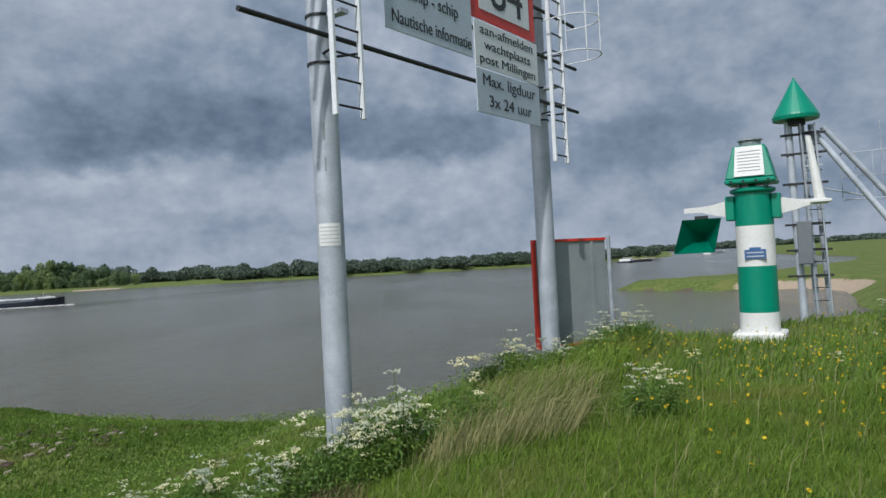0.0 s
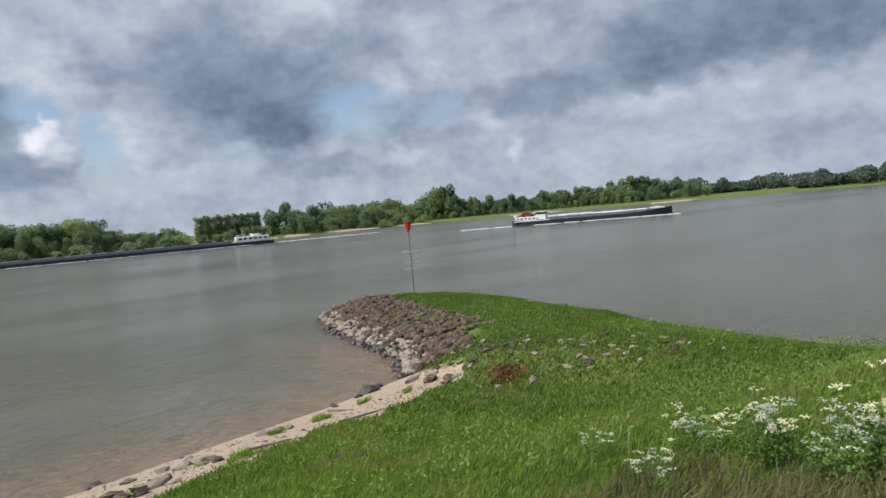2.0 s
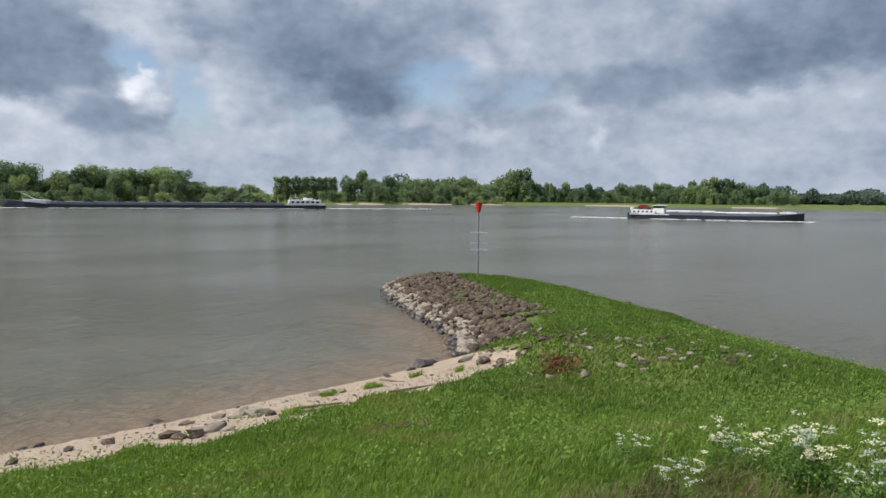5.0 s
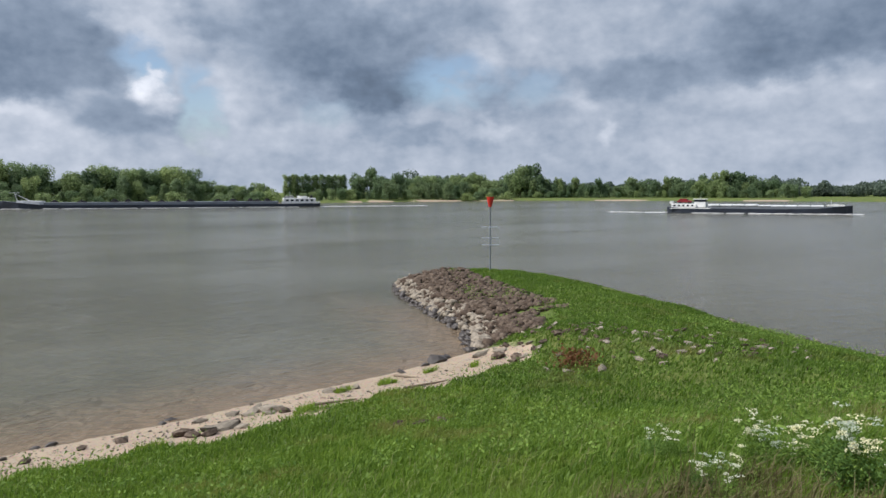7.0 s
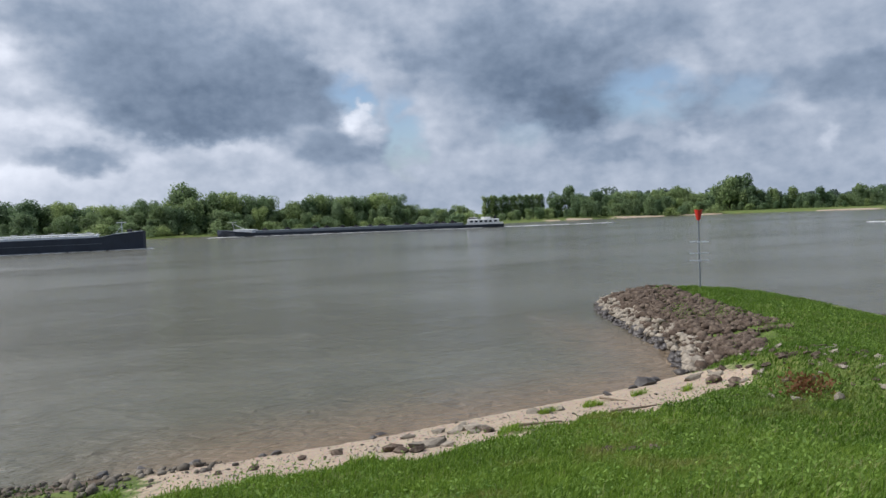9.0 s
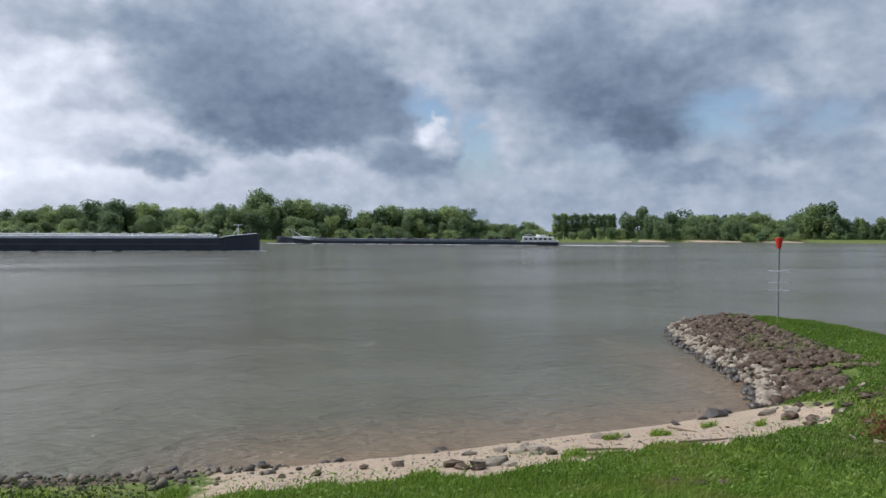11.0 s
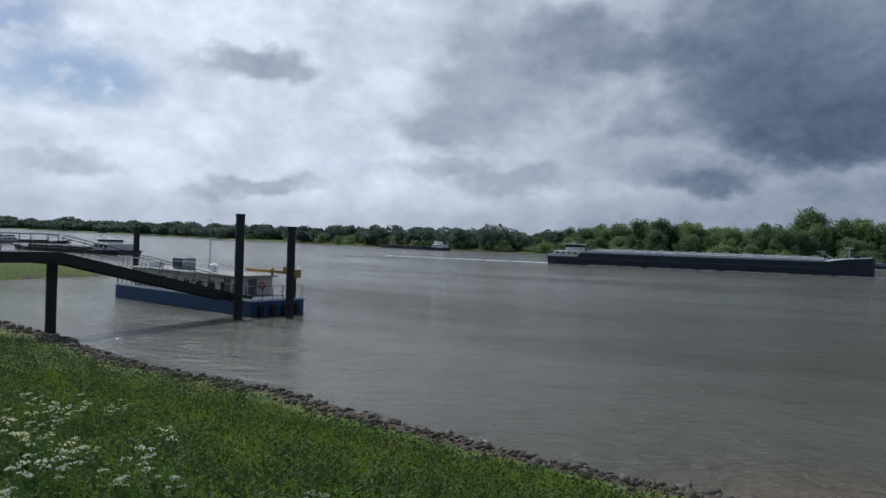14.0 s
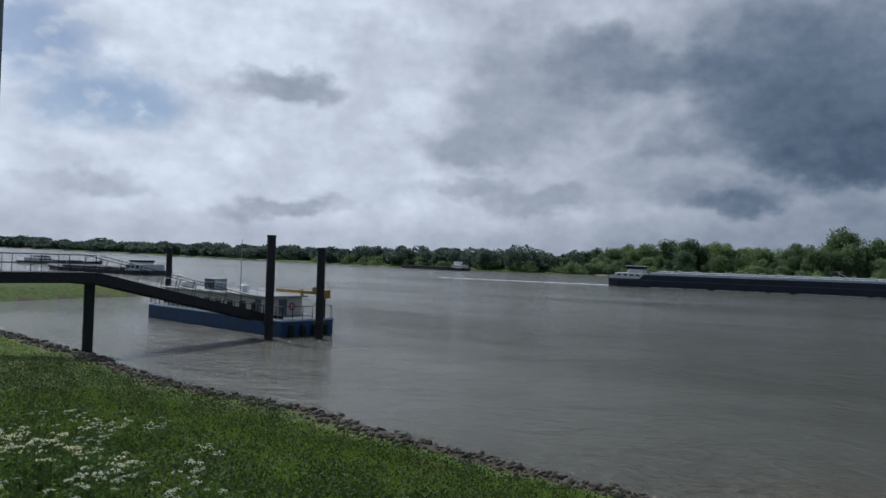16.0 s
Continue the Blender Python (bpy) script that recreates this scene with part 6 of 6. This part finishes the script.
def make_grass():
    def on_bank(x, y, d, sand):
        stones = (x < -20.5) & (y > 17) & (inside_distance(NEAR_SHORE, x, y) < 3.6) & (y < 33)
        plinth = np.hypot(x - 6.18, y - 14.24) < 0.55
        return ~plinth & (d > np.where(y < 0, 1.9 + 0.6 * ripple(x, y, 1.1, 2.0), 1.0)) & (sand < 0.4) & ~stones

    def ring(r0, r1):
        return lambda x, y, d, sand: on_bank(x, y, d, sand) & (np.hypot(x - 1, y) >= r0) & (np.hypot(x - 1, y) < r1) & (ripple(x, y, 1.3, 3.0) + 1.75 > np.random.default_rng(1).uniform(0, 1.2, len(x)))

    blades("grass", "lush green meadow grass on the dike", spots_in(500000, -8, 9, -9, 9.5, lambda x, y, d, s: ring(1.6, 9)(x, y, d, s) & ~((x > 2.5) & (y < 2)) & ~((x > 0) & (y < -3)), 1), 0.165, 0.0036, BLADES, 1, 0.5)
    blades("grass", "green grass on the dike slope", spots_in(280000, -17, 22, -17, 19, ring(9, 17), 2), 0.21, 0.0085, BLADES, 2)
    blades("grass", "green grass on the lower bank and groyne", spots_in(170000, -41, 40, -50, 34, ring(17, 60), 3), 0.17, 0.024, BLADES, 3)
    blades("grass", "thick low grass on the groyne", spots_in(190000, -41, -6, 13, 34, ring(15, 60), 13), 0.17, 0.014, BLADES, 13)
    blades("grass", "thick low grass at the foot of the dike", spots_in(80000, -20, -2, -1, 13, ring(8, 60), 15), 0.18, 0.012, BLADES, 15)
    blades("grass", "rank grass on the south slope", spots_in(80000, -20, 1, -26, -2, ring(5, 40), 14), 0.26, 0.011, BLADES, 14, 0.5)
    blades("dry_grass", "bleached seeding grass stems leaning in the wind", spots_in(8000, -8, 12, -6, 17, ring(2.5, 17), 4), 0.36, 0.0036, BLADES_DRY, 4, 0.3)
    blades("dry_grass", "dry bent grass tuft beside the posts", spots_in(5000, 0.0, 2.6, 5.2, 10.5, lambda x, y, d, s: np.hypot((x - 1.2) / 1.0, (y - 7.6) / 2.2) < 1, 5), 0.55, 0.0045, BLADES_DRY, 5, 0.4, (0.7, -0.1))
    blades("tall_grass", "tall dark green grass beside the posts", spots_in(16000, -1.2, 4.2, 4.8, 13.5, lambda x, y, d, s: line_distance(((1.0, 7.6), (1.7, 9.2), (2.6, 12.6)), x, y) < 1.1, 6), 0.46, 0.007, BLADES, 6, 0.4, (0.5, 0.0))


    blades("brown_weeds", "brown withered weed stems on the dike shoulder", spots_in(9000, -4.5, 0.5, 3.5, 8.5, lambda x, y, d, s: np.hypot((x + 1.6) / 1.7, (y - 5.6) / 1.5) + 0.3 * ripple(x, y, 3.0, 1.0) < 1, 7), 0.34, 0.005, BROWN_WEED, 7, 0.4)
    blades("tall_grass", "tufts of grass growing out on the sand", spots_in(60000, -19, -14, -1, 16, lambda x, y, d, s: (s > 0.3) & (d > 1.4) & (ripple(x, y, 1.6, 4.0) + 0.6 * ripple(x, y, 3.7, 2.0) > 0.75), 16), 0.22, 0.010, BLADES, 16, 0.5)


def parsley_kind(seed, tall, heads):
    rnd = random.Random(seed)
    t = thing("cow_parsley", pose(0, 0, -60), "flowering cow parsley with flat white umbels in the grass", "wildflower", "cow parsley on the dike")
    stems, leaf_v, umb_v = bmesh.new(), [], []
    rng = np.random.default_rng(seed)
    tips = []
    for k in range(heads):
        a, lean = rnd.uniform(0, 6.28), rnd.uniform(0.05, 0.55)
        h = tall * rnd.uniform(0.55, 1.05)
        tip = Vector((math.cos(a) * lean * h * 0.7 + 0.12 * h, math.sin(a) * lean * h * 0.7, h))
        fork = Vector((tip.x * 0.3, tip.y * 0.3, h * rnd.uniform(0.3, 0.5)))
        tube(stems, (rnd.uniform(-0.05, 0.05), rnd.uniform(-0.05, 0.05), -0.05), fork, 0.006, 0.005, sides=4)
        tube(stems, fork, tip, 0.005, 0.003, sides=4)
        tips.append(tip)
    for tip in tips:
        R = rnd.uniform(0.06, 0.105)
        for j in range(rnd.randint(8, 13)):
            a, r = rnd.uniform(0, 6.28), R * math.sqrt(rnd.random())
            c = tip + Vector((math.cos(a) * r, math.sin(a) * r, 0.03 - r * r * 3))
            n = 5
            at = np.array(c) + rng.normal(0, 0.008, (n, 3))
            u = rng.normal(size=(n, 3)) * np.array((1, 1, 0.35))
            v = np.cross(u, rng.normal(size=(n, 3)) * 0.3 + np.array((0, 0, 1)))
            s = 0.012
            u, v = u / np.linalg.norm(u, axis=1)[:, None] * s, v / np.linalg.norm(v, axis=1)[:, None] * s
            umb_v.append(np.stack((at - u, at - v, at + u, at + v), 1).reshape(-1, 3))
    n = heads * 110
    at = np.stack((rng.normal(0.03, 0.20, n), rng.normal(0, 0.20, n), rng.uniform(0.02, 0.62, n) * tall), 1)
    u = rng.normal(size=(n, 3))
    v = np.cross(u, rng.normal(size=(n, 3)) + np.array((0, 0, 0.8)))
    u, v = u / np.linalg.norm(u, axis=1)[:, None] * 0.028, v / np.linalg.norm(v, axis=1)[:, None] * 0.014
    leaf_v = np.stack((at - u, at - v, at + u, at + v), 1).reshape(-1, 3)
    part("stems", stems, HERB, t)
    for nm, vv, mat in (("leaves", leaf_v, HERB), ("umbels", np.concatenate(umb_v), UMBEL)):
        ob = new(nm, mesh_from(nm, vv, np.arange(len(vv)).reshape(-1, 4), mat))
        ob.parent = t
        ob["kind"] = "stuff"
        if nm == "umbels":
            ob["label"] = "white flower umbels"
    return t


def make_herbs():
    rnd = random.Random(31)
    kinds = [parsley_kind(100 + k, 0.95, 7 + k) for k in range(4)]
    used = set()
    spots = []
    # clumps: place, spread, number, size
    for x, y, sx, sy, n, size in ((-0.15, 7.15, 0.55, 0.45, 24, 1.0), (0.45, 7.3, 0.30, 0.3, 7, 0.65), (-0.95, 7.0, 0.35, 0.5, 4, 0.7),
                                  (1.3, 11.4, 0.35, 0.4, 6, 0.95), (2.3, 11.8, 0.6, 0.4, 10, 0.72), (3.5, 12.6, 0.5, 0.4, 8, 0.78), (2.9, 6.8, 0.5, 0.4, 4, 0.55),
                                  (-2.4, 7.6, 0.5, 0.4, 6, 0.6), (-3.2, 7.5, 0.5, 0.5, 3, 0.5), (-4.3, 7.3, 0.4, 0.5, 2, 0.5),
                                  (-5.6, -6.9, 0.9, 0.8, 4, 0.95), (-6.6, -9.6, 1.0, 1.2, 4, 0.95), (-1.75, 7.1, 0.5, 0.5, 7, 0.75), (-2.7, 6.0, 0.6, 0.5, 4, 0.5), (-12.0, -15.0, 2.2, 2.6, 9, 0.9), (-9.5, -11.0, 2.0, 3.0, 6, 0.8),
                                  (-5.5, -6.5, 1.8, 1.8, 3, 0.7), (-3.6, -7.5, 1.2, 2.0, 4, 0.7), (-7.0, -11, 2.0, 2.5, 4, 0.8), (-4.5, -13, 1.5, 3.0, 5, 0.8), (-3.0, -5.5, 0.8, 1.2, 3, 0.6), (-8, -17, 2.5, 4, 16, 0.8),
                                  (9.2, 13.5, 0.9, 0.9, 9, 0.6), (11.5, 13.0, 1.2, 1.2, 8, 0.6), (5.0, 8.5, 1.5, 1.0, 3, 0.5)):
        for _ in range(n):
            spots.append((rnd.gauss(x, sx * 0.6), rnd.gauss(y, sy * 0.6), size * rnd.uniform(0.8, 1.15)))
    for x, y, size in spots:
        src = rnd.choice(kinds)
        m = Matrix.LocRotScale((x, y, height(x, y)), Euler((0, 0, rnd.uniform(0, 6.28))), (size, size, size))
        if src not in used:
            used.add(src)
            src.matrix_world = m
        else:
            copy_thing(src, m)
    # buttercups
    rng = np.random.default_rng(8)
    n = 620
    x, y = rng.normal(5.2, 2.3, n), rng.normal(8.0, 3.0, n)
    ok = (x > 2.6) & (y > 2.5) & (y < 15)
    x, y = x[ok], y[ok]
    z = lie(x, y)[0] + rng.uniform(0.22, 0.42, len(x))
    at = np.stack((x, y, z), 1)
    vs = []
    for _ in range(3):
        u, v = rng.normal(size=at.shape), rng.normal(size=at.shape)
        u, v = u / np.linalg.norm(u, axis=1)[:, None] * 0.018, v / np.linalg.norm(v, axis=1)[:, None] * 0.016
        vs.append(np.stack((at - u, at - v, at + u, at + v), 1).reshape(-1, 3))
    v = np.concatenate(vs)
    tagged(new("buttercups", mesh_from("buttercups", v, np.arange(len(v)).reshape(-1, 4), BUTTERCUP)), "small yellow buttercups dotted through the grass", "wildflower", kind="stuff")
    # low herbs on the bank: broad leaves in patches
    rng = np.random.default_rng(9)
    n = 170000
    x, y = rng.uniform(-30, 3, n), rng.uniform(-26, 27, n)
    d = inside_distance(NEAR_SHORE, x, y)
    zz, sand, mud = lie(x, y)
    ok = (d > np.where(y < 0, 3.2, 1.6)) & (ripple(x, y, 0.8, 5.0) + 0.7 * ripple(x, y, 2.7, 1.0) > 0.1) & (sand < 0.5) & (np.hypot(x - 1, y) > 9.5)
    at = np.stack((x, y, zz + rng.uniform(0.05, 0.40, n)), 1)[ok]
    u = rng.normal(size=at.shape)
    v = np.cross(u, rng.normal(size=at.shape) + np.array((0, 0, 1.0)))
    s = rng.uniform(0.018, 0.044, len(at))[:, None]
    u, v = u / np.linalg.norm(u, axis=1)[:, None] * s, v / np.linalg.norm(v, axis=1)[:, None] * s * 0.55
    q = np.stack((at - u, at - v, at + u, at + v), 1).reshape(-1, 3)
    tagged(new("bank_herbs", mesh_from("bank_herbs", q, np.arange(len(q)).reshape(-1, 4), HERB)), "patches of broad-leaved herbs in the bank grass", "herbs", kind="stuff")
    # rank dark herbs on the south slope
    n = 200000
    x, y = rng.uniform(-28, 1, n), rng.uniform(-34, -1, n)
    d = inside_distance(NEAR_SHORE, x, y)
    zz = lie(x, y)[0]
    ok = (d > 2.2) & (ripple(x, y, 1.7, 2.0) + 0.8 * ripple(x, y, 4.3, 4.0) > -0.35) & (np.hypot(x - 1, y) > 3.5)
    at = np.stack((x, y, zz + rng.uniform(0.05, 0.50, n)), 1)[ok]
    u = rng.normal(size=at.shape)
    v = np.cross(u, rng.normal(size=at.shape) + np.array((0, 0, 0.6)))
    s = rng.uniform(0.02, 0.06, len(at))[:, None]
    u, v = u / np.linalg.norm(u, axis=1)[:, None] * s, v / np.linalg.norm(v, axis=1)[:, None] * s * 0.5
    q = np.stack((at - u, at - v, at + u, at + v), 1).reshape(-1, 3)
    tagged(new("slope_herbs", mesh_from("slope_herbs", q, np.arange(len(q)).reshape(-1, 4), HERB_DARK)), "dark rank weeds on the dike slope", "herbs", kind="stuff")
    # the rust-brown dead dock
    at = np.stack((rng.normal(-14.6, 0.35, 500), rng.normal(16.9, 0.35, 500), 0.8 + rng.uniform(0.0, 0.55, 500)), 1)
    u = rng.normal(size=at.shape)
    v = np.cross(u, rng.normal(size=at.shape))
    u, v = u / np.linalg.norm(u, axis=1)[:, None] * 0.08, v / np.linalg.norm(v, axis=1)[:, None] * 0.03
    q = np.stack((at - u, at - v, at + u, at + v), 1).reshape(-1, 3)
    tagged(new("dead_dock", mesh_from("dead_dock", q, np.arange(len(q)).reshape(-1, 4), RUST_LEAF)), "rust-brown withered dock plant on the bank", "weed", kind="stuff")


make_grass()
make_herbs()


# ---- what moves ----
def motions():
    def sail(ship, t0, x, y, heading, speed):
        """A straight course: stern at (x, y) at t0, heading in degrees from +x."""
        c, s = math.cos(radians(heading)), math.sin(radians(heading))
        walk(ship, [(t, pose(x + c * speed * (t - t0), y + s * speed * (t - t0), 0, 0, 0, heading)) for t in (0.0, 4.0, 8.0, 12.0, 16.0)])

    sail(TANKER, 14.5, -223.0, -60.8, 90.0, 5.15)
    sail(COAL_BARGE, 5.0, -288.0, 153.4, math.degrees(math.atan2(-115.8, -47)), 3.2)
    sail(HATCH_BARGE, 0.0, -159.6, 166.1, 27.1, 4.1)
    sail(PUSH_TOW, 14.5, -372.0, -165.0, -118.0, 3.0)
    sail(FAR_SHIP, 15.5, -129.5, -139.0, -97.0, 0.1)
    sail(LOW_SHIP, 15.5, -166.0, -243.0, 184.0, 0.1)
    sail(WHITE_SHIP, 0.0, 180.0, 716.0, 62.0, 0.8)
    sail(DOWN_SHIP, 0.0, 62.0, 430.0, 60.0, 1.0)


motions()
